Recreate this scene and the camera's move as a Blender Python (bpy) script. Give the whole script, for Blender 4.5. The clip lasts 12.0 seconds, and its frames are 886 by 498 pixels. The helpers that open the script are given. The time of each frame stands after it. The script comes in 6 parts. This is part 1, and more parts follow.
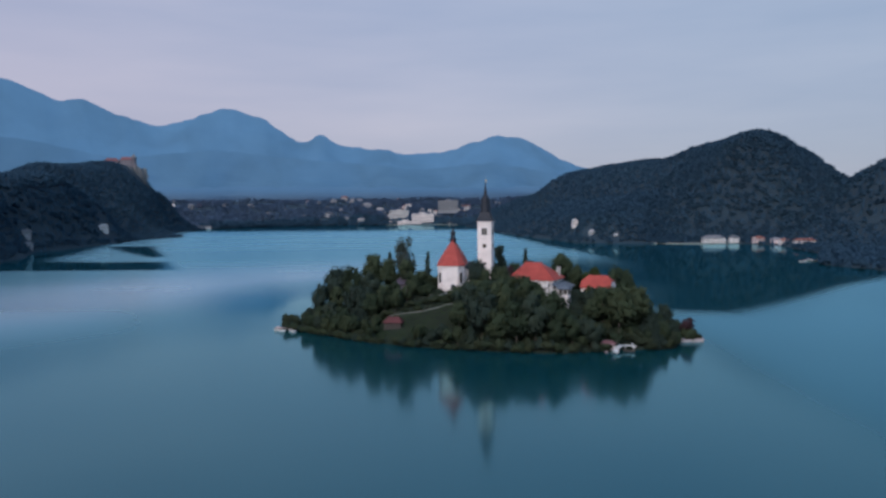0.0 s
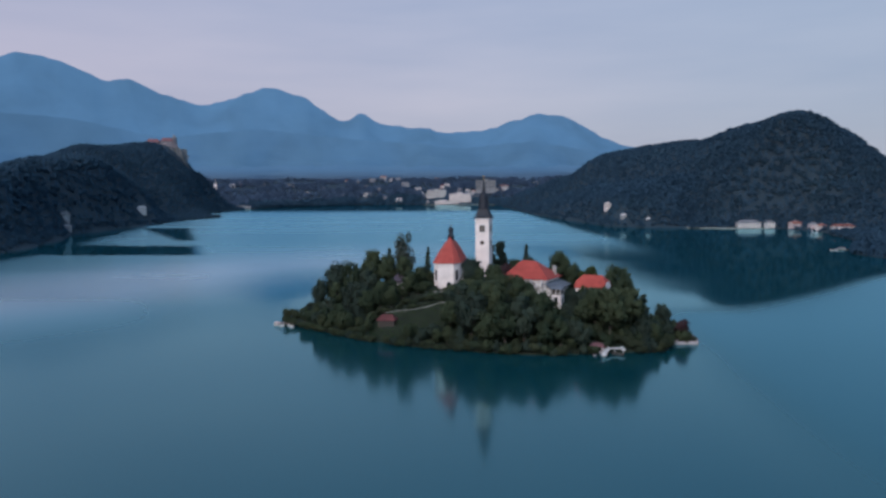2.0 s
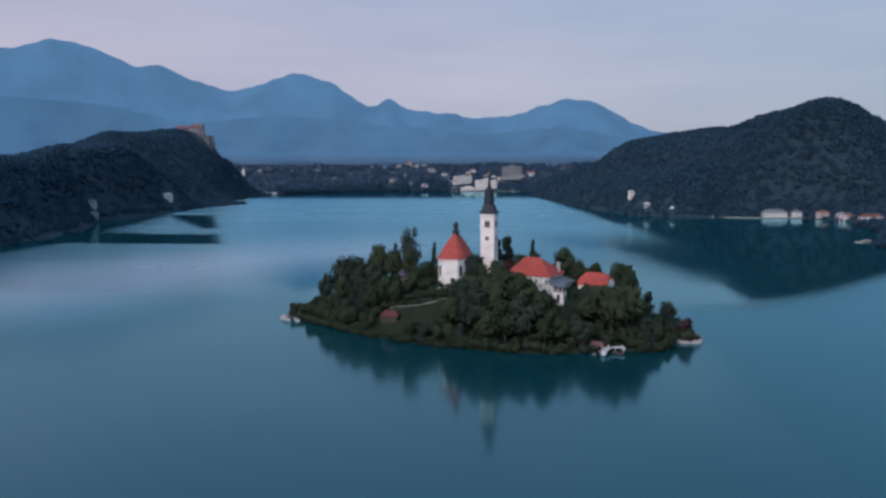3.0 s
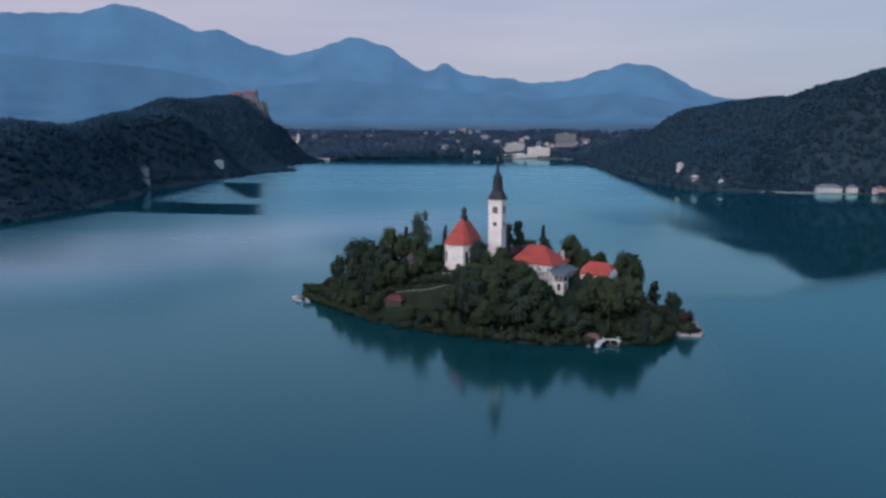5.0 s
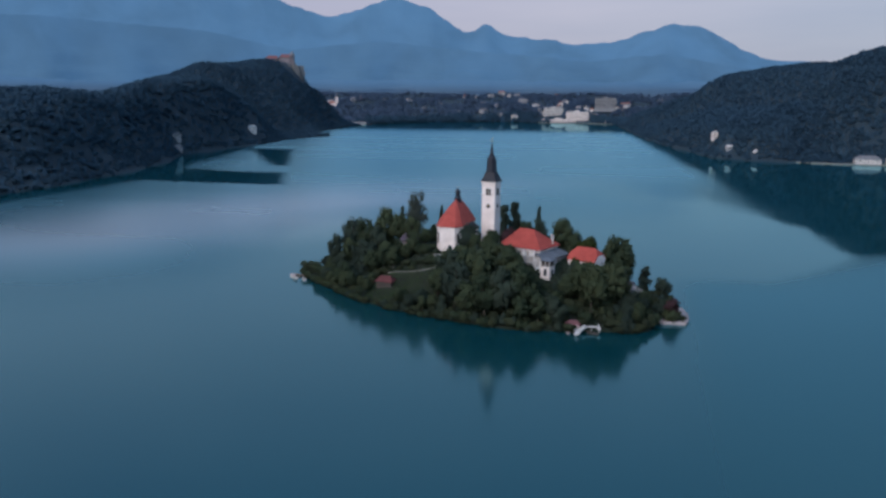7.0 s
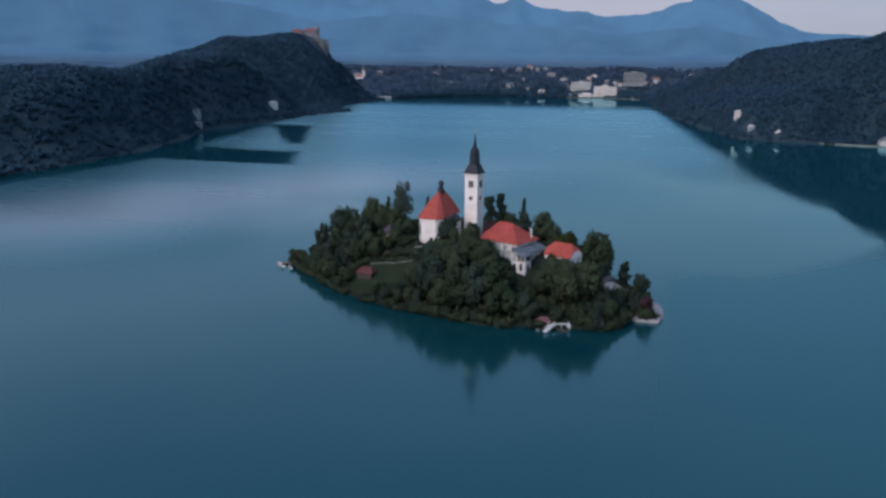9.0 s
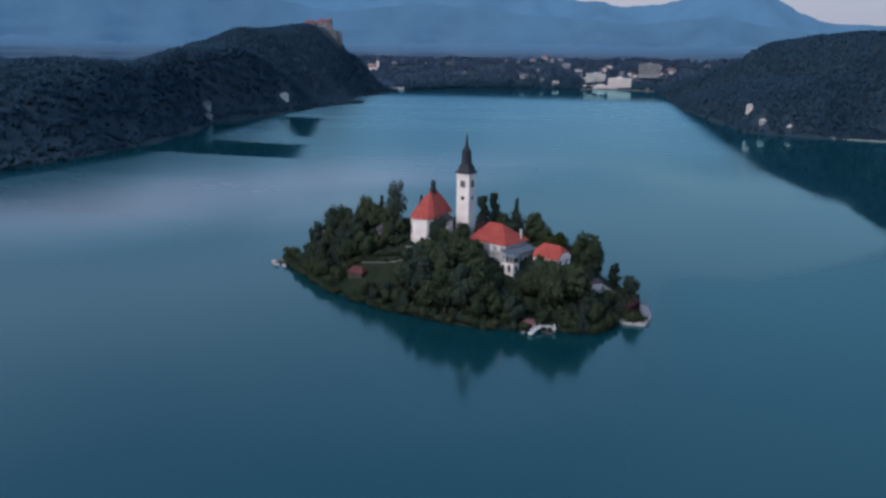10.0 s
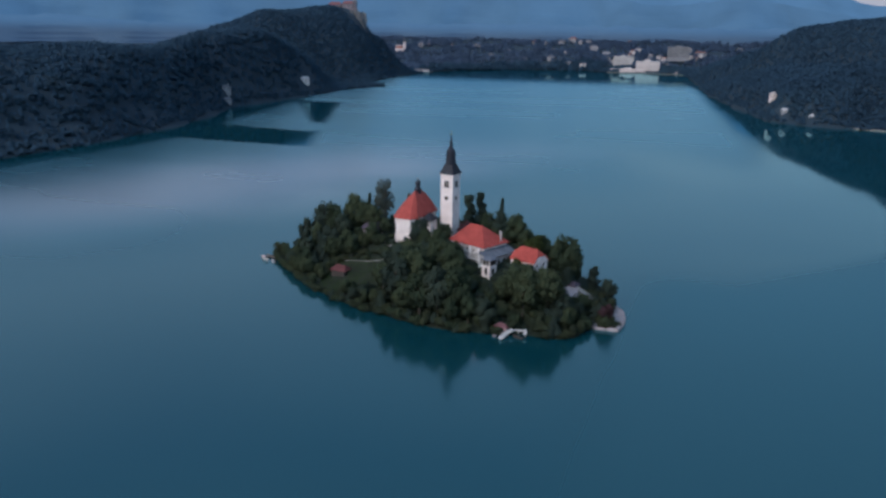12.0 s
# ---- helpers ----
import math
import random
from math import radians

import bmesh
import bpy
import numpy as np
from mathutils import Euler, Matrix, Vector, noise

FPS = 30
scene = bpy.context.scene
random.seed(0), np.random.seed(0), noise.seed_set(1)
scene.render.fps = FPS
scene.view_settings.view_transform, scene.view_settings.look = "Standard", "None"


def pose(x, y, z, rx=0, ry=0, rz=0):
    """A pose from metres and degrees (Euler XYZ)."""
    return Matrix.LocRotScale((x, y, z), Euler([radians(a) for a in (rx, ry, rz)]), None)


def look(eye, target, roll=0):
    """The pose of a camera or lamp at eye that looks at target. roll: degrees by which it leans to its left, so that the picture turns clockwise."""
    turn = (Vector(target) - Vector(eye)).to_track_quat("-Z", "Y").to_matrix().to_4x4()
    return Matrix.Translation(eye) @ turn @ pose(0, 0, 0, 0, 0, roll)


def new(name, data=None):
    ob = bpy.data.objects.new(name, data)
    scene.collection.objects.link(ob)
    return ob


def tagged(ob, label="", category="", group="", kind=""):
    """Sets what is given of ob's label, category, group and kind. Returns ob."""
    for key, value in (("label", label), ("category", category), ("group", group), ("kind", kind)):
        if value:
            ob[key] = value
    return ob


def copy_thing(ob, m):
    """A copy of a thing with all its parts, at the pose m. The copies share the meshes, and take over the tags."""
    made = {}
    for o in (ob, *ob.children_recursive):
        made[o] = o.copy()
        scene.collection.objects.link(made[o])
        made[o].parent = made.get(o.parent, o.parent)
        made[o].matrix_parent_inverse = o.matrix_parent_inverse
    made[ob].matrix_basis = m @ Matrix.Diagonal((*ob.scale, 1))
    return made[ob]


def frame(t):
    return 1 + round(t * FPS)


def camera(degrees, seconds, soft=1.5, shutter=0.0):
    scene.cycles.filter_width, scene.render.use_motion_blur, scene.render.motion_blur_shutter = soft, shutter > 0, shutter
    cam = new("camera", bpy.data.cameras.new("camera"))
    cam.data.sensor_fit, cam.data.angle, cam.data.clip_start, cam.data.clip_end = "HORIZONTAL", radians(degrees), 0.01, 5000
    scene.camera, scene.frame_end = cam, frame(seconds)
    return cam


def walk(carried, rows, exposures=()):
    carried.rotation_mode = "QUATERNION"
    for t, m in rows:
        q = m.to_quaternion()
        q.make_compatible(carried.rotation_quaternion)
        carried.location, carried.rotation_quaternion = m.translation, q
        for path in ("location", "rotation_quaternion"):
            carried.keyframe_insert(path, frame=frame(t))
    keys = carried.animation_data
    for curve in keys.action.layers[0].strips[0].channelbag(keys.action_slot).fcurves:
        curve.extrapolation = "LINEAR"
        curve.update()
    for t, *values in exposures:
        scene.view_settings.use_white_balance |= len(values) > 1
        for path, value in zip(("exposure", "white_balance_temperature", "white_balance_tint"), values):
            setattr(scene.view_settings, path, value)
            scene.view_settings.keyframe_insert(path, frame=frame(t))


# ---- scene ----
cam = camera(59.5, 12.0, soft=2.8)
PATH = [
    (0, (1.724, -1.145, 52.374), (1.69, 0.852, 52.271), -0.5),
    (0.5, (6.405, -0.394, 54.175), (6.354, 1.602, 54.061), -0.5),
    (1, (11.238, -0.262, 56.316), (11.162, 1.732, 56.188), -0.4),
    (1.5, (16.473, 0.104, 58.45), (16.364, 2.096, 58.306), -0.4),
    (2, (21.731, 0.502, 60.68), (21.586, 2.49, 60.52), -0.4),
    (2.5, (26.999, 1.291, 62.934), (26.817, 3.275, 62.755), -0.3),
    (3, (32.047, 1.695, 65.194), (31.829, 3.673, 64.996), -0.3),
    (5, (53.83, 3.199, 74.472), (53.468, 5.145, 74.183), 0.1),
    (5.5, (59.187, 3.86, 76.666), (58.792, 5.796, 76.353), 0.1),
    (6, (64.486, 5.197, 78.898), (64.063, 7.122, 78.56), 0.2),
    (6.5, (69.674, 6.16, 81.03), (69.229, 8.076, 80.669), 0.3),
    (7, (75.077, 7.173, 83.097), (74.613, 9.08, 82.712), 0.3),
    (9, (95.683, 12.633, 91.908), (95.147, 14.505, 91.453), 0.5),
    (9.5, (100.812, 14.29, 94.081), (100.257, 16.154, 93.614), 0.5),
    (10, (105.824, 15.885, 96.223), (105.251, 17.741, 95.743), 0.6),
    (10.5, (110.842, 17.256, 98.593), (110.252, 19.103, 98.1), 0.7),
    (11, (115.825, 18.716, 100.825), (115.219, 20.554, 100.32), 0.7),
    (11.5, (120.644, 19.797, 103.295), (120.022, 21.626, 102.778), 0.8),
    (12, (125.307, 21.324, 105.585), (124.668, 23.143, 105.055), 0.9),
]
walk(cam, [(t, look(eye, target, roll)) for t, eye, target, roll in PATH])


# ---- world and sun: an overcast evening sky ----
SUN_EL, SUN_AZ = 12.0, 205.0
world = bpy.data.worlds.new("evening_sky")
scene.world = world
world.use_nodes = True


def node(tree, kind, **sets):
    n = tree.nodes.new(kind)
    for key, value in sets.items():
        n.inputs[key.replace("_", " ")].default_value = value
    return n


def ramp(tree, stops):
    n = tree.nodes.new("ShaderNodeValToRGB")
    els = n.color_ramp.elements
    while len(els) < len(stops):
        els.new(0.5)
    for e, (p, c) in zip(els, stops):
        e.position, e.color = p, (*c, 1)
    return n


def build_sky():
    t = world.node_tree
    t.nodes.clear()
    out = t.nodes.new("ShaderNodeOutputWorld")
    sky = t.nodes.new("ShaderNodeTexSky")
    sky.sky_type, sky.sun_disc = "NISHITA", False
    sky.sun_elevation, sky.sun_rotation = radians(SUN_EL), radians(SUN_AZ)
    b1 = node(t, "ShaderNodeBackground", Strength=0.05)
    t.links.new(sky.outputs[0], b1.inputs[0])
    co = t.nodes.new("ShaderNodeTexCoord")
    sep = t.nodes.new("ShaderNodeSeparateXYZ")
    t.links.new(co.outputs["Generated"], sep.inputs[0])
    grad = ramp(t, [(0.0, (0.345, 0.345, 0.445)), (0.10, (0.36, 0.365, 0.475)), (0.26, (0.35, 0.385, 0.51)), (0.5, (0.175, 0.275, 0.435)), (1.0, (0.145, 0.24, 0.39))])
    t.links.new(sep.outputs["Z"], grad.inputs[0])
    # soft cloud bands
    mp = node(t, "ShaderNodeMapping", Scale=(1.4, 1.4, 9.0))
    t.links.new(co.outputs["Generated"], mp.inputs[0])
    nz = node(t, "ShaderNodeTexNoise", Scale=1.7, Detail=5.0, Roughness=0.5)
    t.links.new(mp.outputs[0], nz.inputs[0])
    cl = ramp(t, [(0.28, (0.86, 0.90, 0.95)), (0.72, (1.12, 1.08, 1.05))])
    t.links.new(nz.outputs[0], cl.inputs[0])
    mul = t.nodes.new("ShaderNodeMix")
    mul.data_type, mul.blend_type = "RGBA", "MULTIPLY"
    mul.inputs[0].default_value = 1.0
    t.links.new(grad.outputs[0], mul.inputs[6])
    t.links.new(cl.outputs[0], mul.inputs[7])
    tint = ramp(t, [(0.0, (1.05, 0.985, 1.0)), (0.5, (0.95, 0.97, 0.99)), (0.72, (0.80, 0.89, 0.935)), (1.0, (0.75, 0.87, 0.92))])
    side = t.nodes.new("ShaderNodeMapRange")
    side.inputs["From Min"].default_value, side.inputs["From Max"].default_value = -0.6, 0.6
    t.links.new(sep.outputs["X"], side.inputs["Value"])
    t.links.new(side.outputs[0], tint.inputs[0])
    mul2 = t.nodes.new("ShaderNodeMix")
    mul2.data_type, mul2.blend_type = "RGBA", "MULTIPLY"
    mul2.inputs[0].default_value = 1.0
    t.links.new(mul.outputs[2], mul2.inputs[6])
    t.links.new(tint.outputs[0], mul2.inputs[7])
    # the western half, where the sun went down, is brighter
    west = t.nodes.new("ShaderNodeMapRange")
    west.inputs["From Min"].default_value, west.inputs["From Max"].default_value = 0.25, -0.9
    west.inputs["To Min"].default_value, west.inputs["To Max"].default_value = 1.0, 2.6
    t.links.new(sep.outputs["Y"], west.inputs["Value"])
    b2 = t.nodes.new("ShaderNodeBackground")
    t.links.new(mul2.outputs[2], b2.inputs[0])
    t.links.new(west.outputs[0], b2.inputs["Strength"])
    # cloud covers four fifths of the sky
    mix = node(t, "ShaderNodeMixShader", Fac=0.8)
    t.links.new(b1.outputs[0], mix.inputs[1])
    t.links.new(b2.outputs[0], mix.inputs[2])
    t.links.new(mix.outputs[0], out.inputs[0])


build_sky()
lamp = bpy.data.lights.new("sun", "SUN")
lamp.energy, lamp.angle, lamp.color = 1.4, radians(35), (1.0, 0.88, 0.84)
sun = new("sun", lamp)
az, el = radians(SUN_AZ), radians(SUN_EL + 20)
sun.matrix_world = look((0, 0, 900), (-math.sin(az) * math.cos(el), -math.cos(az) * math.cos(el), 900 - math.sin(el)))
scene.view_settings.exposure = 0.5


# ---- materials ----
def material(name, stops, scale, rough=0.85, fine=None, fine_amount=0.25, bump=0.3, bump_size=0.1, metal=0.0, spec=0.4, random_shift=0.0, island=0.0, stretch=None):
    """A surface with two scales of variation: stops over a broad noise, then a fine grain and relief."""
    m = bpy.data.materials.new(name)
    m.use_nodes = True
    t = m.node_tree
    b = t.nodes["Principled BSDF"]
    co = t.nodes.new("ShaderNodeTexCoord")
    src = co.outputs["Object"]
    if stretch:
        mp = node(t, "ShaderNodeMapping", Scale=stretch)
        t.links.new(src, mp.inputs[0])
        src = mp.outputs[0]
    nz = node(t, "ShaderNodeTexNoise", Scale=scale, Detail=6.0, Roughness=0.6)
    t.links.new(src, nz.inputs[0])
    val = nz.outputs[0]
    if random_shift or island:
        inf = t.nodes.new("ShaderNodeObjectInfo" if random_shift else "ShaderNodeNewGeometry")
        mr = t.nodes.new("ShaderNodeMath")
        mr.operation = "MULTIPLY_ADD"
        t.links.new(inf.outputs["Random" if random_shift else "Random Per Island"], mr.inputs[0])
        mr.inputs[1].default_value = random_shift or island
        t.links.new(val, mr.inputs[2])
        sub = t.nodes.new("ShaderNodeMath")
        sub.operation = "SUBTRACT"
        t.links.new(mr.outputs[0], sub.inputs[0])
        sub.inputs[1].default_value = (random_shift or island) / 2
        val = sub.outputs[0]
    cr = ramp(t, stops)
    t.links.new(val, cr.inputs[0])
    fn = node(t, "ShaderNodeTexNoise", Scale=fine or scale * 9, Detail=4.0)
    t.links.new(src, fn.inputs[0])
    gr = ramp(t, [(0.25, (1 - fine_amount,) * 3), (0.75, (1 + fine_amount,) * 3)])
    t.links.new(fn.outputs[0], gr.inputs[0])
    mul = t.nodes.new("ShaderNodeMix")
    mul.data_type, mul.blend_type = "RGBA", "MULTIPLY"
    mul.inputs[0].default_value = 1.0
    t.links.new(cr.outputs[0], mul.inputs[6])
    t.links.new(gr.outputs[0], mul.inputs[7])
    t.links.new(mul.outputs[2], b.inputs["Base Color"])
    b.inputs["Roughness"].default_value, b.inputs["Metallic"].default_value = rough, metal
    b.inputs["Specular IOR Level"].default_value = spec
    if bump:
        bp = node(t, "ShaderNodeBump", Strength=bump, Distance=bump_size)
        t.links.new(fn.outputs[0], bp.inputs["Height"])
        t.links.new(bp.outputs[0], b.inputs["Normal"])
    return m


def leafy(m, share):
    """Lets part of the light through, as leaves do."""
    t = m.node_tree
    b = t.nodes["Principled BSDF"]
    tr = t.nodes.new("ShaderNodeBsdfTranslucent")
    t.links.new(b.inputs["Base Color"].links[0].from_socket, tr.inputs["Color"])
    mix = node(t, "ShaderNodeMixShader", Fac=share)
    t.links.new(b.outputs[0], mix.inputs[1])
    t.links.new(tr.outputs[0], mix.inputs[2])
    t.links.new(mix.outputs[0], t.nodes["Material Output"].inputs["Surface"])
    return m


def canopy_shading(m, share, lean):
    """Shades small leaf clumps as the broad canopy that they make up: their normals lean towards the open sky."""
    t = m.node_tree
    b = t.nodes["Principled BSDF"]
    geo = t.nodes.new("ShaderNodeNewGeometry")
    mix = t.nodes.new("ShaderNodeMix")
    mix.data_type = "VECTOR"
    mix.inputs[0].default_value = share
    mix.inputs[5].default_value = lean
    t.links.new(geo.outputs["Normal"], mix.inputs[4])
    unit = t.nodes.new("ShaderNodeVectorMath")
    unit.operation = "NORMALIZE"
    t.links.new(mix.outputs[1], unit.inputs[0])
    t.links.new(unit.outputs[0], b.inputs["Normal"])
    return m


LEAF = material("leaf_green", [(0.2, (0.042, 0.063, 0.038)), (0.5, (0.064, 0.089, 0.050)), (0.85, (0.091, 0.112, 0.059))], 0.35, 0.8, 3.0, 0.2, 0, spec=0.1, random_shift=0.45)
LEAF_DARK = material("leaf_dark", [(0.2, (0.039, 0.059, 0.048)), (0.55, (0.054, 0.079, 0.059)), (0.85, (0.072, 0.098, 0.068))], 0.35, 0.8, 3.0, 0.2, 0, spec=0.1, random_shift=0.4)
LEAF_OLIVE = material("leaf_olive", [(0.25, (0.034, 0.048, 0.016)), (0.55, (0.069, 0.090, 0.023)), (0.8, (0.115, 0.132, 0.039))], 0.35, 0.7, 3.0, 0.3, 0, spec=0.2, random_shift=0.3)
LEAF_PALE = material("leaf_grey_green", [(0.25, (0.07, 0.09, 0.075)), (0.8, (0.12, 0.145, 0.12))], 0.35, 0.8, 3.0, 0.2, 0, spec=0.1, random_shift=0.3)
LEAF_RED = material("leaf_copper", [(0.25, (0.052, 0.031, 0.034)), (0.8, (0.121, 0.062, 0.068))], 0.4, 0.7, 3.0, 0.3, 0, spec=0.2, random_shift=0.3)
LEAF_BANK = material("leaf_bank", [(0.2, (0.041, 0.054, 0.035)), (0.5, (0.057, 0.073, 0.042)), (0.85, (0.082, 0.096, 0.051))], 0.35, 0.8, 3.0, 0.2, 0, spec=0.1, random_shift=0.4)
GRASS = material("rough_grass", [(0.25, (0.028, 0.054, 0.017)), (0.55, (0.040, 0.069, 0.021)), (0.8, (0.055, 0.087, 0.031))], 0.12, 0.9, 1.2, 0.25, 0, spec=0.1)
for leaf in (GRASS, LEAF, LEAF_BANK, LEAF_DARK, LEAF_OLIVE, LEAF_PALE, LEAF_RED):
    canopy_shading(leafy(leaf, 0.42), 0.9, (0.0, -0.35, 0.9))
# distance haze over the hill woods is mixed into this blue base colour
WOODS = material("woods_haze_blue", [(0.3, (0.047, 0.095, 0.140)), (0.55, (0.055, 0.110, 0.161)), (0.75, (0.063, 0.125, 0.172))], 0.012, 0.9, 0.2, 0.15, 0, spec=0.05, island=0.12)
# farther off, so paler and bluer: more haze painted into the leaves
PARKLAND = material("parkland_haze_blue", [(0.3, (0.075, 0.119, 0.185)), (0.55, (0.095, 0.143, 0.216)), (0.75, (0.114, 0.165, 0.234))], 0.012, 0.9, 0.2, 0.2, 0, spec=0.05, island=0.15)
for canopy_mat in (WOODS, PARKLAND):
    canopy_shading(leafy(canopy_mat, 0.5), 0.9, (0.0, -0.3, 0.95))
BARK = material("bark", [(0.3, (0.05, 0.04, 0.03)), (0.7, (0.11, 0.09, 0.07))], 2.0, 0.9, 14.0, 0.4, 0.6, 0.05)
SOIL = material("island_ground", [(0.3, (0.011, 0.016, 0.009)), (0.55, (0.016, 0.023, 0.012)), (0.75, (0.024, 0.031, 0.017))], 0.12, 0.95, 1.5, 0.35, 0.5, 0.3)
# carries the same painted haze blue as the woods, so gaps blend in
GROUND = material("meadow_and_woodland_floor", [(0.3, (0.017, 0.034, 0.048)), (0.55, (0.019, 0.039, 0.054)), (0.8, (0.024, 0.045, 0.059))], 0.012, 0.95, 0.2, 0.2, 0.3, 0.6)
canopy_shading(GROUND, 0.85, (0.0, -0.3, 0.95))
PLASTER = material("white_plaster", [(0.3, (0.55, 0.48, 0.44)), (0.55, (0.70, 0.62, 0.57)), (0.8, (0.77, 0.69, 0.64))], 0.25, 0.9, 3.5, 0.10, 0.25, 0.03)
PLASTER_OLD = material("weathered_plaster", [(0.3, (0.34, 0.33, 0.31)), (0.55, (0.50, 0.48, 0.45)), (0.8, (0.62, 0.60, 0.57))], 0.3, 0.9, 3.0, 0.2, 0.3, 0.03)
PLASTER_PINK = material("pink_plaster", [(0.3, (0.42, 0.32, 0.30)), (0.7, (0.60, 0.48, 0.45))], 0.2, 0.9, 3.0, 0.15, 0.2, 0.03)
STONE = material("grey_stone", [(0.3, (0.20, 0.20, 0.19)), (0.6, (0.33, 0.32, 0.30)), (0.8, (0.44, 0.43, 0.41))], 0.5, 0.9, 5.0, 0.3, 0.5, 0.05)
PAVING = material("pale_paving", [(0.3, (0.257, 0.220, 0.211)), (0.7, (0.390, 0.334, 0.328))], 0.4, 0.9, 4.0, 0.2, 0.3, 0.03)
ROCK = material("limestone_cliff", [(0.3, (0.05, 0.055, 0.055)), (0.5, (0.12, 0.125, 0.125)), (0.75, (0.24, 0.24, 0.235))], 0.035, 0.95, 0.25, 0.35, 0.8, 1.5, stretch=(1, 1, 0.45))
CASTLE_TILE = material("dim_red_roof", [(0.3, (0.13, 0.058, 0.062)), (0.7, (0.19, 0.085, 0.088))], 0.1, 0.9, 1.0, 0.2, 0.3, 0.05)
CASTLE_STONE = material("dim_castle_stone", [(0.3, (0.09, 0.085, 0.095)), (0.7, (0.17, 0.155, 0.165))], 0.08, 0.95, 0.8, 0.25, 0.4, 0.1)
DRY_STONE = material("mossy_dry_stone", [(0.3, (0.11, 0.115, 0.10)), (0.6, (0.19, 0.19, 0.17)), (0.8, (0.28, 0.275, 0.255))], 0.5, 0.95, 4.0, 0.35, 0.6, 0.06)
RED_TILE = material("red_roof_tile", [(0.25, (0.22, 0.035, 0.026)), (0.5, (0.33, 0.052, 0.038)), (0.8, (0.42, 0.080, 0.058))], 0.35, 0.8, 4.0, 0.22, 0.5, 0.08, random_shift=0.15)
OLD_TILE = material("faded_roof_tile", [(0.25, (0.13, 0.055, 0.045)), (0.6, (0.22, 0.085, 0.065)), (0.8, (0.30, 0.13, 0.10))], 0.4, 0.85, 4.0, 0.25, 0.4, 0.06, random_shift=0.4)
GREY_ROOF = material("grey_roof", [(0.3, (0.08, 0.085, 0.09)), (0.7, (0.20, 0.20, 0.21))], 0.3, 0.8, 4.0, 0.2, 0.3, 0.05, random_shift=0.5)
SLATE = material("dark_copper_sheet", [(0.3, (0.009, 0.011, 0.017)), (0.6, (0.015, 0.019, 0.027)), (0.8, (0.028, 0.033, 0.045))], 0.6, 0.6, 5.0, 0.25, 0.3, 0.03, spec=0.3)
CANOPY = material("blue_grey_sheet_roof", [(0.3, (0.084, 0.096, 0.114)), (0.7, (0.144, 0.162, 0.186))], 0.5, 0.6, 5.0, 0.15, 0.2, 0.03)
WOOD = material("weathered_wood", [(0.3, (0.10, 0.07, 0.05)), (0.7, (0.22, 0.16, 0.12))], 0.8, 0.85, 8.0, 0.3, 0.3, 0.02, stretch=(1, 6, 1))
DARK_WOOD = material("dark_wood", [(0.3, (0.025, 0.02, 0.017)), (0.7, (0.06, 0.048, 0.04))], 0.8, 0.8, 8.0, 0.3, 0.3, 0.02)
WHITE_PAINT = material("white_paint", [(0.3, (0.70, 0.69, 0.68)), (0.7, (0.82, 0.81, 0.80))], 0.6, 0.5, 6.0, 0.08, 0.1, 0.01)
# grey for far walls, with the dulling of haze put into the colour
DULL_WALL = material("dull_grey_wall", [(0.3, (0.16, 0.165, 0.17)), (0.7, (0.26, 0.265, 0.27))], 0.1, 0.9, 1.0, 0.15, 0.2, 0.05)
GOLD = material("gilded_metal", [(0.3, (0.45, 0.30, 0.08)), (0.7, (0.65, 0.45, 0.14))], 2.0, 0.35, 8.0, 0.1, 0.1, 0.01, metal=1.0)


def glass_material():
    m = bpy.data.materials.new("window_glass")
    m.use_nodes = True
    b = m.node_tree.nodes["Principled BSDF"]
    b.inputs["Base Color"].default_value = (0.018, 0.02, 0.024, 1)
    b.inputs["Roughness"].default_value = 0.12
    b.inputs["Specular IOR Level"].default_value = 0.6
    return m


GLASS = glass_material()


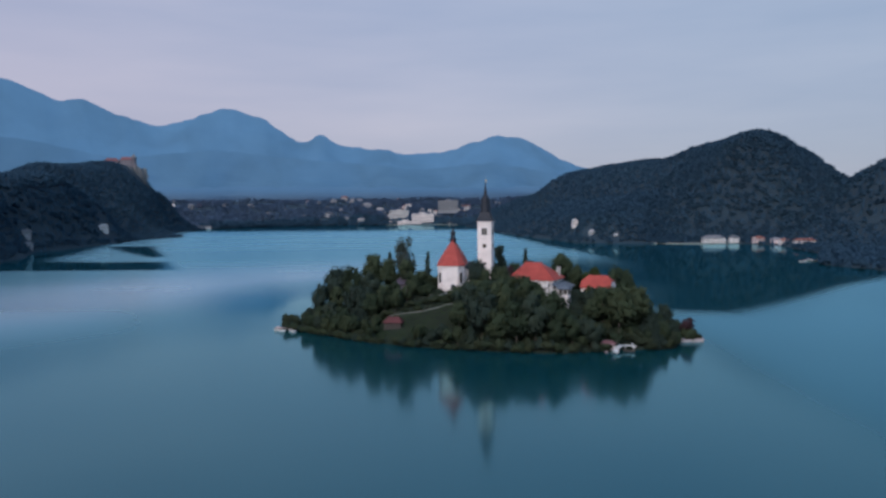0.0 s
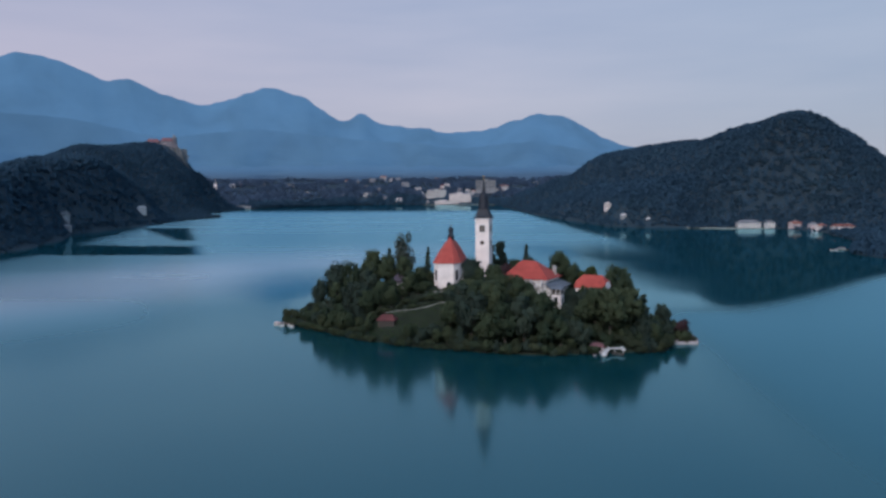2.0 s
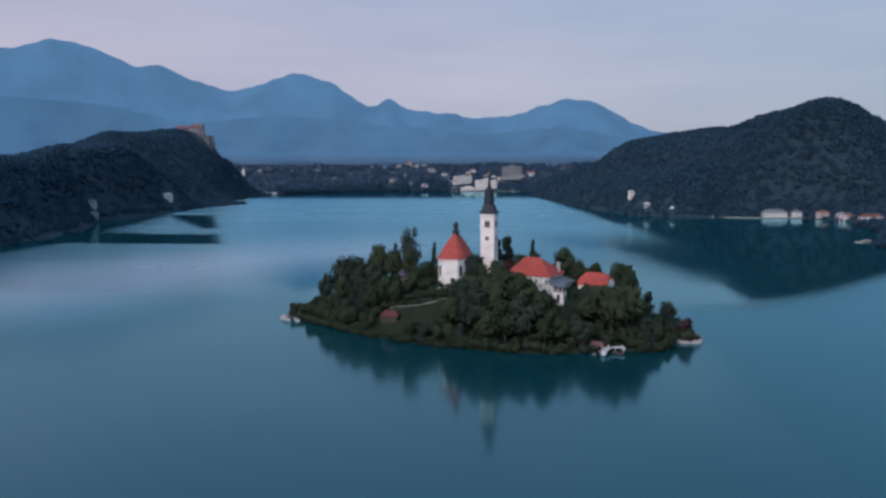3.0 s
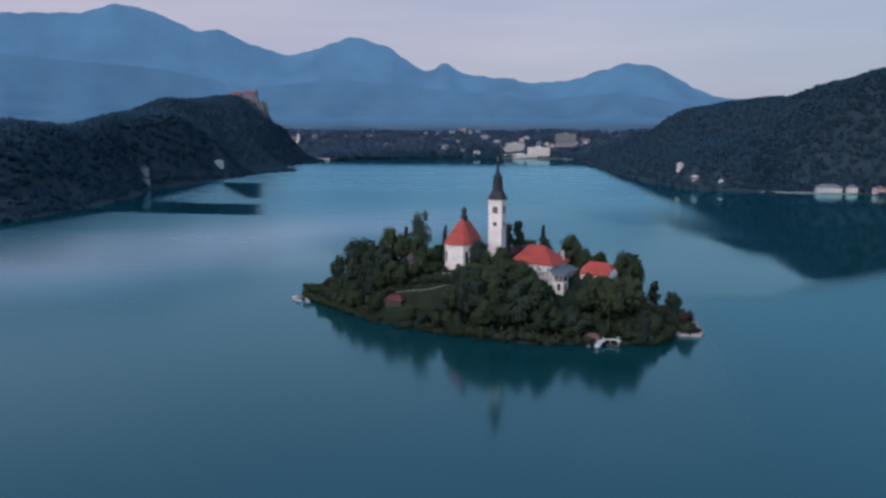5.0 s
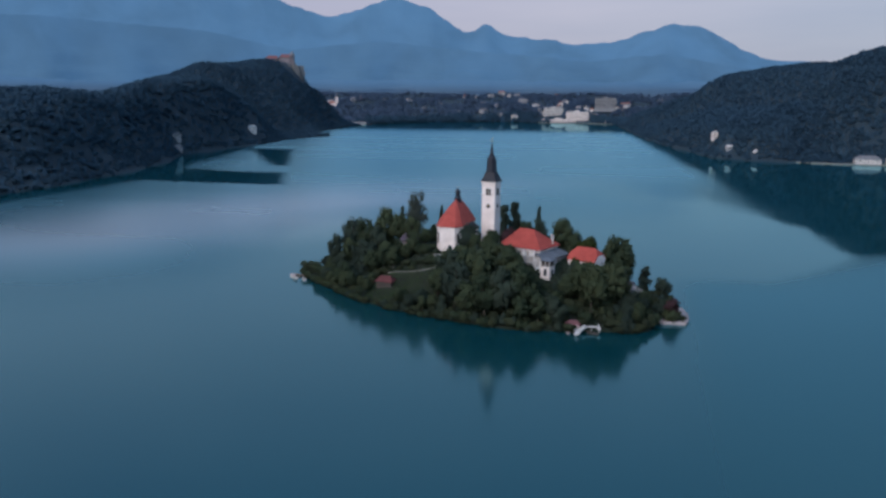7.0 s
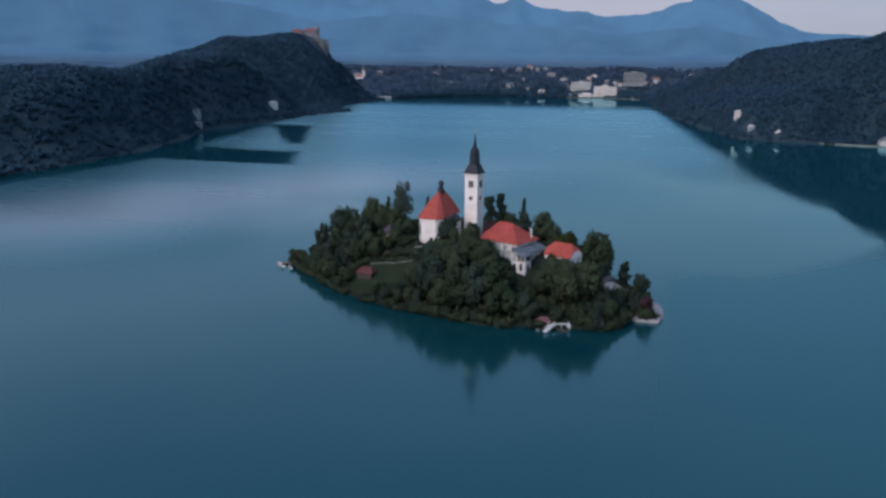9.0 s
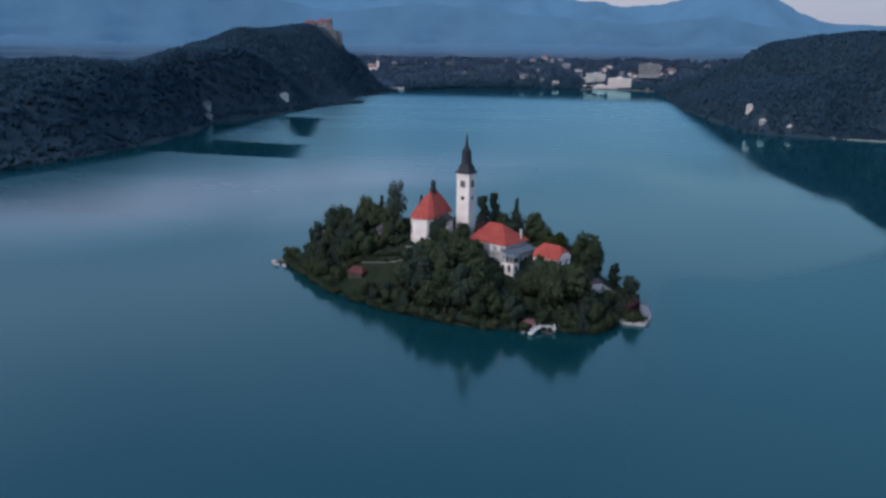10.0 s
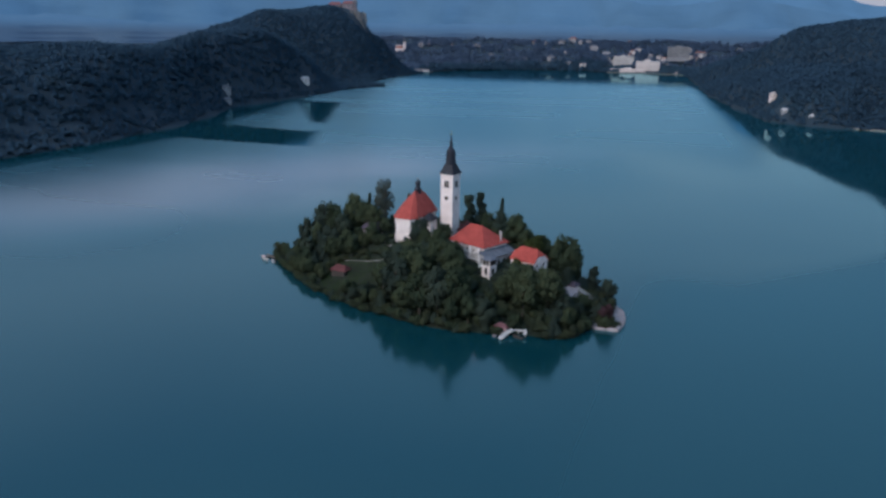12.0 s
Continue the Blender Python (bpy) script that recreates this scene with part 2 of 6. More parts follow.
def water_material():
    m = bpy.data.materials.new("lake_water")
    m.use_nodes = True
    t = m.node_tree
    t.nodes.remove(t.nodes["Principled BSDF"])
    body = t.nodes.new("ShaderNodeBsdfDiffuse")
    gloss = node(t, "ShaderNodeBsdfGlossy", Color=(0.58, 0.92, 1.0, 1))
    fres = node(t, "ShaderNodeFresnel", IOR=1.95)
    mixed = t.nodes.new("ShaderNodeMixShader")
    t.links.new(body.outputs[0], mixed.inputs[1])
    t.links.new(gloss.outputs[0], mixed.inputs[2])
    t.links.new(mixed.outputs[0], t.nodes["Material Output"].inputs["Surface"])
    co = t.nodes.new("ShaderNodeTexCoord")
    place = co.outputs["Object"]

    def calc(op, a, c, d=0.0):
        n = t.nodes.new("ShaderNodeMath")
        n.operation = op
        for i, v in enumerate((a, c, d)):
            if isinstance(v, (int, float)):
                n.inputs[i].default_value = v
            else:
                t.links.new(v, n.inputs[i])
        return n.outputs[0]

    def step(v, lo, hi):
        n = t.nodes.new("ShaderNodeMapRange")
        n.interpolation_type = "SMOOTHSTEP"
        n.inputs["From Min"].default_value, n.inputs["From Max"].default_value = lo, hi
        t.links.new(v, n.inputs["Value"])
        return n.outputs[0]

    # body colour, slowly varying
    n0 = node(t, "ShaderNodeTexNoise", Scale=0.003, Detail=3.0)
    t.links.new(place, n0.inputs[0])
    cr = ramp(t, [(0.3, (0.002, 0.036, 0.046)), (0.7, (0.003, 0.044, 0.054))])
    t.links.new(n0.outputs[0], cr.inputs[0])
    t.links.new(cr.outputs[0], body.inputs["Color"])
    # breeze: streaks over the open lake, calm in the lee of the shores and the island
    sep = t.nodes.new("ShaderNodeSeparateXYZ")
    t.links.new(place, sep.inputs[0])
    x, y = sep.outputs["X"], sep.outputs["Y"]
    mp = node(t, "ShaderNodeMapping", Scale=(0.0022, 0.0075, 1.0), Rotation=(0, 0, 0.12))
    t.links.new(place, mp.inputs[0])
    n1 = node(t, "ShaderNodeTexNoise", Scale=1.0, Detail=4.0, Roughness=0.5)
    t.links.new(mp.outputs[0], n1.inputs[0])
    streak = n1.outputs[0]
    wavy = calc("MULTIPLY_ADD", streak, 120.0, y)
    open_water = calc("MULTIPLY", step(calc("MULTIPLY_ADD", calc("MINIMUM", y, 1350.0), -0.22, calc("MULTIPLY", x, -1.0)), -290.0, -170.0), step(y, 395.0, 640.0))
    far_open = calc("MULTIPLY", step(calc("MULTIPLY_ADD", y, -0.09, calc("MULTIPLY", x, -1.0)), -258.0, -214.0), step(y, 560.0, 900.0))
    open_water = calc("MULTIPLY", calc("MAXIMUM", open_water, far_open), step(calc("MULTIPLY_ADD", y, 0.44, x), 38.0, 66.0))
    # moving air along the south bank
    lee = calc("MULTIPLY", step(x, 80.0, 118.0), calc("SUBTRACT", 1.0, step(calc("MULTIPLY_ADD", calc("MAXIMUM", calc("SUBTRACT", x, 140.0), 0.0), -1.1, y), 355.0, 405.0)))
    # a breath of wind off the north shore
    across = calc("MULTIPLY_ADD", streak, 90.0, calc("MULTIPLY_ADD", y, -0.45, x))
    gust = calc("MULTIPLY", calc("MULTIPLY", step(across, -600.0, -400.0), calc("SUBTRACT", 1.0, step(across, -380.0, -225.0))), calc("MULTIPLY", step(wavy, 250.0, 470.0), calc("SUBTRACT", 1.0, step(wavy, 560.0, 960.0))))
    shore_air = calc("MULTIPLY", calc("MULTIPLY", step(x, -425.0, -395.0), calc("SUBTRACT", 1.0, step(x, -190.0, -70.0))), calc("MULTIPLY", step(wavy, 230.0, 400.0), calc("SUBTRACT", 1.0, step(wavy, 738.0, 756.0))))
    band = calc("MULTIPLY", step(wavy, 850.0, 875.0), calc("SUBTRACT", 1.0, step(wavy, 925.0, 955.0)))
    band = calc("MAXIMUM", band, step(wavy, 1170.0, 1240.0))
    band = calc("MAXIMUM", band, calc("MULTIPLY", step(wavy, 850.0, 875.0), calc("SUBTRACT", 1.0, step(calc("MULTIPLY_ADD", y, 0.63, x), 190.0, 222.0))))
    band = calc("MULTIPLY", band, calc("SUBTRACT", 1.0, step(x, -190.0, -60.0)))
    band = calc("MULTIPLY", band, step(calc("MULTIPLY_ADD", y, 0.28, x), -238.0, -196.0))
    calm_end = calc("SUBTRACT", 1.0, step(wavy, 1800.0, 2300.0))
    open_water, band = calc("MULTIPLY", open_water, calm_end), calc("MULTIPLY", band, calm_end)
    ruffle = calc("MAXIMUM", calc("MULTIPLY", open_water, step(streak, -0.25, 0.35)), calc("MAXIMUM", calc("MAXIMUM", band, calc("MAXIMUM", gust, shore_air)), calc("MULTIPLY", lee, 1.4)))
    # pale sheen painted on the gust: added gloss and a pinker reflection colour
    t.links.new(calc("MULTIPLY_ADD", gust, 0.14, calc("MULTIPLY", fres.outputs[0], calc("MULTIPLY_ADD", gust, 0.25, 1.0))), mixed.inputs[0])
    sheen_tint = ramp(t, [(0.0, (0.515, 0.91, 1.0)), (1.0, (0.76, 0.93, 0.98))])
    t.links.new(gust, sheen_tint.inputs[0])
    t.links.new(sheen_tint.outputs[0], gloss.inputs["Color"])
    t.links.new(calc("MULTIPLY_ADD", ruffle, 0.22, calc("MULTIPLY_ADD", step(streak, 0.4, 0.65), 0.03, calc("MULTIPLY_ADD", step(y, 430.0, 330.0), 0.075, calc("MULTIPLY_ADD", step(y, 1500.0, 2300.0), -0.026, 0.034)))), gloss.inputs["Roughness"])
    n2 = node(t, "ShaderNodeTexNoise", Scale=0.9, Detail=3.0)
    t.links.new(place, n2.inputs[0])
    n3 = node(t, "ShaderNodeTexNoise", Scale=0.07, Detail=2.0)
    t.links.new(place, n3.inputs[0])
    b1 = node(t, "ShaderNodeBump", Strength=0.05, Distance=0.08)
    t.links.new(n2.outputs[0], b1.inputs["Height"])
    b2 = node(t, "ShaderNodeBump", Strength=0.012, Distance=0.4)
    t.links.new(n3.outputs[0], b2.inputs["Height"])
    t.links.new(b1.outputs[0], b2.inputs["Normal"])
    for n in (gloss, fres):
        t.links.new(b2.outputs[0], n.inputs["Normal"])
    return m


WATER = water_material()


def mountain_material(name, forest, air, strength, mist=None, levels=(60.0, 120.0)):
    """Far wooded slopes, a distant backdrop: kilometres of evening haze painted as blue emission."""
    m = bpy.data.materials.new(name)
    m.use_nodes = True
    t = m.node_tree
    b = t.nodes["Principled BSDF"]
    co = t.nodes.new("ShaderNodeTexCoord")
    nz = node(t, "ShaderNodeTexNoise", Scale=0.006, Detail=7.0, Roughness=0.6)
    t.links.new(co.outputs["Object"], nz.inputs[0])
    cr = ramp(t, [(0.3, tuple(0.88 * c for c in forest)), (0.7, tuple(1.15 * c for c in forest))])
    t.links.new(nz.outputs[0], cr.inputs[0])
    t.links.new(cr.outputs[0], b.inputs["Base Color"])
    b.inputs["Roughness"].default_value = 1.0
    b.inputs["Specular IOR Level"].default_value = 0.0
    # emitted haze colour, varied like slopes and gullies showing through
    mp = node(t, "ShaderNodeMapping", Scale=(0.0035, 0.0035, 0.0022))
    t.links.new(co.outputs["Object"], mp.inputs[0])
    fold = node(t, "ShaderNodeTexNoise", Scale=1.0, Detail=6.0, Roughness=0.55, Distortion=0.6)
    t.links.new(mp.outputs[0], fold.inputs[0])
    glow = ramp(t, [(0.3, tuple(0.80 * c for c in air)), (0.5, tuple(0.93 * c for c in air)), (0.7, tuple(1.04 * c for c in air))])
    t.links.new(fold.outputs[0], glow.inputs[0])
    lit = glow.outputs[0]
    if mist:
        # the emission fades to the haze colour behind, so the crest melts away
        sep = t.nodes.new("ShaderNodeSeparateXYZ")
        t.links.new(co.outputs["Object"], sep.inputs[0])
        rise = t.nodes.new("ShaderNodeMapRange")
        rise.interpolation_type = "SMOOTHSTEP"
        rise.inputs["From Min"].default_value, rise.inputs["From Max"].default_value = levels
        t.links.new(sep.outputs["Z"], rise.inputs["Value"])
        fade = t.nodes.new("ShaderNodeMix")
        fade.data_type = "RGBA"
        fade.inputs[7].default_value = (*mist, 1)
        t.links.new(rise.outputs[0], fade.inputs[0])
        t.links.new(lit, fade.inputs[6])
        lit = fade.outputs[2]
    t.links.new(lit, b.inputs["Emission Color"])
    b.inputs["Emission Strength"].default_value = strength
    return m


# ---- mesh helpers ----
def mesh_of(name, verts, faces, mat=None, smooth=False):
    """A mesh from a vertex array and a face array with the same number of corners in each row."""
    verts, faces = np.asarray(verts, float), np.asarray(faces, int)
    me = bpy.data.meshes.new(name)
    k = faces.shape[1]
    me.vertices.add(len(verts))
    me.vertices.foreach_set("co", verts.ravel())
    me.loops.add(faces.size)
    me.loops.foreach_set("vertex_index", faces.ravel())
    me.polygons.add(len(faces))
    me.polygons.foreach_set("loop_start", np.arange(len(faces)) * k)
    if smooth:
        me.polygons.foreach_set("use_smooth", np.ones(len(faces), bool))
    me.update(calc_edges=True)
    me.validate()
    if mat:
        me.materials.append(mat)
    return me


def part(name, bm, mat, parent=None, label="", m=None):
    """Links a bmesh, or a mesh, as one mesh object under a thing or a part."""
    if isinstance(bm, bmesh.types.BMesh):
        me = bpy.data.meshes.new(name)
        bmesh.ops.recalc_face_normals(bm, faces=bm.faces)
        bm.to_mesh(me)
        bm.free()
        me.materials.append(mat)
    else:
        me = bm
    ob = new(name, me)
    if parent:
        ob.parent = parent
    if m is not None:
        ob.matrix_local = m
    return tagged(ob, label)


def thing(name, m, label, category, group="", kind=""):
    ob = new(name)
    ob.empty_display_size = 0.5
    ob.matrix_basis = m
    return tagged(ob, label, category, group, kind)


def box(bm, x0, y0, z0, x1, y1, z1, bevel=0.0):
    got = bmesh.ops.create_cube(bm, size=1.0, matrix=Matrix.LocRotScale(((x0 + x1) / 2, (y0 + y1) / 2, (z0 + z1) / 2), None, (x1 - x0, y1 - y0, z1 - z0)))
    if bevel:
        edges = list({e for v in got["verts"] for e in v.link_edges})
        bmesh.ops.bevel(bm, geom=edges, offset=bevel, segments=1, affect="EDGES")
    return bm


def prism(bm, outline, z0, z1):
    low = [bm.verts.new((x, y, z0)) for x, y in outline]
    top = [bm.verts.new((x, y, z1)) for x, y in outline]
    n = len(outline)
    bm.faces.new(low[::-1]), bm.faces.new(top)
    for i in range(n):
        bm.faces.new((low[i], low[(i + 1) % n], top[(i + 1) % n], top[i]))
    return bm


def lathe(bm, profile, sides, turn=0.0, cx=0.0, cy=0.0):
    """A turned solid from (radius, z) pairs."""
    rings = []
    for r, z in profile:
        rings.append([bm.verts.new((cx + r * math.cos(turn + 2 * math.pi * i / sides), cy + r * math.sin(turn + 2 * math.pi * i / sides), z)) for i in range(sides)])
    for a, b in zip(rings, rings[1:]):
        for i in range(sides):
            bm.faces.new((a[i], a[(i + 1) % sides], b[(i + 1) % sides], b[i]))
    bm.faces.new(rings[0][::-1]), bm.faces.new(rings[-1])
    return bm


def tube(bm, a, b, r0, r1, sides=6):
    a, b = Vector(a), Vector(b)
    q = (b - a).to_track_quat("Z", "Y").to_matrix()
    ra = [bm.verts.new(a + q @ Vector((r0 * math.cos(i * 2 * math.pi / sides), r0 * math.sin(i * 2 * math.pi / sides), 0))) for i in range(sides)]
    rb = [bm.verts.new(b + q @ Vector((r1 * math.cos(i * 2 * math.pi / sides), r1 * math.sin(i * 2 * math.pi / sides), 0))) for i in range(sides)]
    for i in range(sides):
        bm.faces.new((ra[i], ra[(i + 1) % sides], rb[(i + 1) % sides], rb[i]))
    bm.faces.new(ra[::-1]), bm.faces.new(rb)
    return bm


def hip_roof(bm, w, d, z, rise, ridge, over=0.6, shift=0.0, thick=0.25):
    """A hipped or (ridge as long as the eaves) gabled roof round the origin, w along x, d along y."""
    x, y, r = w / 2 + over, d / 2 + over, ridge / 2
    e0 = [bm.verts.new(p) for p in ((-x, -y, z - thick), (x, -y, z - thick), (x, y, z - thick), (-x, y, z - thick))]
    e1 = [bm.verts.new(p) for p in ((-x, -y, z), (x, -y, z), (x, y, z), (-x, y, z))]
    a, b = bm.verts.new((shift - r, 0, z + rise)), bm.verts.new((shift + r, 0, z + rise))
    bm.faces.new(e0[::-1])
    for i in range(4):
        bm.faces.new((e0[i], e0[(i + 1) % 4], e1[(i + 1) % 4], e1[i]))
    bm.faces.new((e1[0], e1[1], b, a)), bm.faces.new((e1[2], e1[3], a, b))
    bm.faces.new((e1[1], e1[2], b)), bm.faces.new((e1[3], e1[0], a))
    return bm


def window(parent, x, y, z, w, h, side):
    """A framed window set on a wall; side is the way that it looks, in degrees (0: -y, 90: +x)."""
    m = pose(x, y, z, 0, 0, side)
    bm = bmesh.new()
    f = 0.12
    for x0, z0, x1, z1 in ((-w / 2 - f, -h / 2 - f, -w / 2, h / 2 + f), (w / 2, -h / 2 - f, w / 2 + f, h / 2 + f), (-w / 2, h / 2, w / 2, h / 2 + f), (-w / 2, -h / 2 - f, w / 2, -h / 2)):
        box(bm, x0, -0.08, z0, x1, 0.05, z1)
    if w > 0.9:
        box(bm, -0.05, -0.05, -h / 2, 0.05, 0.03, h / 2)
    win = part("window", bm, PLASTER, parent, "", m)
    pane = bmesh.new()
    box(pane, -w / 2, -0.02, -h / 2, w / 2, 0.03, h / 2)
    part("pane", pane, GLASS, win)
    return win


# ---- the lie of the land ----
LAKE = [(20, 2500), (60, 2080), (100, 1660), (132, 1450), (165, 1290), (188, 1165), (235, 1130), (345, 1098), (402, 1098), (420, 1060), (426, 985), (395, 840), (345, 735),
        (326, 690), (355, 600), (450, 430), (520, 150), (480, -250), (200, -480), (-200, -450), (-480, -150), (-480, 150), (-450, 400), (-438, 560), (-452, 700), (-490, 840),
        (-550, 1005), (-558, 1200), (-565, 1330), (-580, 1450), (-556, 1568), (-640, 1640), (-700, 2000), (-722, 2330), (-665, 2480), (-560, 2610), (-450, 2680), (-320, 2700), (-250, 2630), (-200, 2596), (-100, 2600), (-20, 2590)]
ISLAND = [(-69, 335), (-58, 324.5), (-46, 313.5), (-32, 301.5), (-15, 291.5), (3, 285), (22, 279.5), (42, 277.5), (54, 278.6), (60, 281.2), (67, 281.6), (77, 283), (82.5, 286.5), (85, 295.5), (89, 299.5), (95.5, 300.5), (97, 312),
          (90, 330), (84, 350), (64, 371), (35, 386), (5, 388), (-25, 381), (-52, 371), (-68, 360), (-76, 350), (-75, 342)]
HILL_RIGHT = [(800, 1000, 130, 150), (612, 1040, 118, 110), (566, 1125, 76, 84), (516, 1222, 131, 140), (470, 1230, 158, 180), (410, 1480, 130, 215), (345, 1690, 130, 205), (290, 1800, 122, 180), (235, 1920, 80, 160), (165, 2080, 55, 130), (110, 2300, 36, 110)]
SKIRT_RIGHT = [(560, 1120, 40, 200), (330, 1290, 64, 230), (270, 1600, 56, 200), (200, 1900, 36, 150)]
HILL_LEFT = [(-680, 400, 78, 200), (-586, 655, 78, 190), (-590, 925, 76, 160), (-655, 1195, 103, 190), (-720, 1290, 99, 200), (-800, 1400, 100, 200), (-890, 1510, 112, 200),
             (-880, 1640, 142, 200), (-868, 1860, 158, 220), (-848, 1960, 160, 140), (-790, 2015, 92, 120), (-724, 2070, 50, 120)]


def inside_distance(poly, x, y):
    """Metres to the outline: positive within it, negative outside."""
    p = np.array(poly, float)
    best = np.full(x.shape, 1e9)
    odd = np.zeros(x.shape, bool)
    for (ax, ay), (bx, by) in zip(p, np.roll(p, -1, 0)):
        dx, dy = bx - ax, by - ay
        s = np.clip(((x - ax) * dx + (y - ay) * dy) / (dx * dx + dy * dy), 0, 1)
        best = np.minimum(best, np.hypot(x - ax - s * dx, y - ay - s * dy))
        if ay != by:
            odd ^= ((ay > y) != (by > y)) & (x < (y - ay) / (by - ay) * dx + ax)
    return np.where(odd, best, -best)


def smooth(v):
    v = np.clip(v, 0, 1)
    return v * v * (3 - 2 * v)


def ridge(points, x, y):
    out = np.zeros(x.shape)
    for (ax, ay, az_, aw), (bx, by, bz, bw) in zip(points, points[1:]):
        dx, dy = bx - ax, by - ay
        s = np.clip(((x - ax) * dx + (y - ay) * dy) / (dx * dx + dy * dy), 0, 1)
        dist = np.hypot(x - ax - s * dx, y - ay - s * dy)
        hgt, w = az_ + s * (bz - az_), aw + s * (bw - aw)
        out = np.maximum(out, hgt * np.cos(np.clip(dist / w, 0, 1) * math.pi / 2) ** 1.35)
    return out


def wobble(x, y, size):
    return np.sin(x / size + 1.3 * np.sin(y / size * 0.7)) * np.cos(y / size * 1.1 + np.sin(x / size * 0.6))


def land_height(x, y):
    x, y = np.asarray(x, float), np.asarray(y, float)
    d = -inside_distance(LAKE, x + 6 * wobble(x, y, 37), y + 6 * wobble(y, x, 31))
    plain = np.clip(0.13 * (y - 2590), 0, 84) * smooth(d / 110) + np.clip(-0.05 * (y + 500), 0, 60)
    shelf = smooth((1350 - y) / 150) * smooth((x - 260) / 80)
    right = np.maximum(ridge(HILL_RIGHT, x, y), ridge(SKIRT_RIGHT, x, y)) * smooth((d + 8 - 34 * shelf) / (42 + 50 * shelf))
    hills = np.maximum(right, ridge(HILL_LEFT, x, y) * smooth((d + 8) / 75)) + 4 * wobble(x, y, 60) * smooth(d / 75)
    hills = hills + 6.0 * smooth((hills - 18) / 25)
    z = 1.2 * np.clip(d / 4, 0, 1) + 4 * smooth(d / 120) + plain + hills
    return np.where(d > 0, z, np.maximum(-8, 0.35 * d))


def island_height(x, y):
    x, y = np.asarray(x, float), np.asarray(y, float)
    d = inside_distance(ISLAND, x + 1.2 * wobble(x, y, 5), y + 1.2 * wobble(y, x, 6))
    top = 17 - 6 * smooth((x - 52) / 40) - 5 * smooth((-22 - x) / 30)
    z = 0.9 * np.clip(d / 1.5, 0, 1) + top * smooth(d / 42) + 0.25 * wobble(x, y, 4)
    return np.where(d > 0, z, np.maximum(-7, 0.8 * d))


def grid_mesh(name, xs, ys, height, mat):
    gx, gy = np.meshgrid(xs, ys)
    verts = np.stack([gx.ravel(), gy.ravel(), height(gx, gy).ravel()], 1)
    nx, ny = len(xs), len(ys)
    i = (np.arange(ny - 1)[:, None] * nx + np.arange(nx - 1)[None]).ravel()
    return mesh_of(name, verts, np.stack([i, i + 1, i + 1 + nx, i + nx], 1), mat, True)


xs = np.concatenate([np.linspace(-4800, -1500, 24)[:-1], np.arange(-1500, 1000, 14), np.linspace(1000, 4800, 26)])
ys = np.concatenate([np.linspace(-4800, -560, 24)[:-1], np.arange(-560, 3320, 14), np.linspace(3330, 4800, 24)])
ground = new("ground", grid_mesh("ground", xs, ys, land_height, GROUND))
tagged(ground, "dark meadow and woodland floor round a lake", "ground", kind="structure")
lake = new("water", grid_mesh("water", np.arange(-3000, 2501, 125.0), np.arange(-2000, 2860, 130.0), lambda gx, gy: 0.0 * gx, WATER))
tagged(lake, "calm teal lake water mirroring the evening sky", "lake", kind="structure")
isle = new("island_ground", grid_mesh("island_ground", np.arange(-82, 104, 1.5), np.arange(270, 396, 1.5), island_height, SOIL))
tagged(isle, "grassy wooded island mound in the lake", "island", kind="structure")


# ---- far mountains ----
def mountains(name, crest, far, depth, mat, label, rough):
    """A wooded range round the valley: crest gives bearing and elevation of its summits and saddles."""
    bear = np.arange(-75, 60, 0.2)
    elev = np.interp(bear, [c[0] for c in crest], [c[1] for c in crest])
    soft = np.convolve(np.pad(elev, 2, "edge"), np.array([1, 2, 3, 2, 1]) / 9, "valid")
    rng = np.random.RandomState(7)
    jag = np.convolve(rng.normal(0, 1, len(bear) + 4), [0.2, 0.5, 1, 0.5, 0.2], "valid") * rough
    folds = np.convolve(rng.normal(0, 1, len(bear) + 30), np.hanning(31) / 5, "valid")
    rows, verts = 16, []
    for k in range(rows):
        f = k / (rows - 1)
        r = far - depth * f
        gully = 120 * f * (folds + 0.4 * np.roll(folds, 30 * (k % 3)))
        z = (67 + far * np.tan(np.radians(soft + jag * (1 - f)))) * (1 - f) ** 1.25 + 60 * f
        rr = r + gully
        verts.append(np.stack([38 + rr * np.sin(np.radians(bear)), 4 + rr * np.cos(np.radians(bear)), z], 1))
    n = len(bear)
    i = (np.arange(rows - 1)[:, None] * n + np.arange(n - 1)[None]).ravel()
    ob = new(name, mesh_of(name, np.concatenate(verts), np.stack([i, i + n, i + n + 1, i + 1], 1), mat, True))
    return tagged(ob, label, "mountain", kind="structure")


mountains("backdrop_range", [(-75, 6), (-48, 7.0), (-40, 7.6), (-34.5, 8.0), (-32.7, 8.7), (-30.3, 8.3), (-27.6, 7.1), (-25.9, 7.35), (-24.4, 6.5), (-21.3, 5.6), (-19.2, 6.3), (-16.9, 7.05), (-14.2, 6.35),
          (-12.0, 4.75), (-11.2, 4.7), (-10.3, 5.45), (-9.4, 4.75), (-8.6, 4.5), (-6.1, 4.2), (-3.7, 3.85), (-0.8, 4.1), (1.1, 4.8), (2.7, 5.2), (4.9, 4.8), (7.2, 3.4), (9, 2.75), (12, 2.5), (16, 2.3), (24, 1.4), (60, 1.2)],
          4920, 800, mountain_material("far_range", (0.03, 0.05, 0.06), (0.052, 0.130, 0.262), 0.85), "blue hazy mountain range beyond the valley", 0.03)
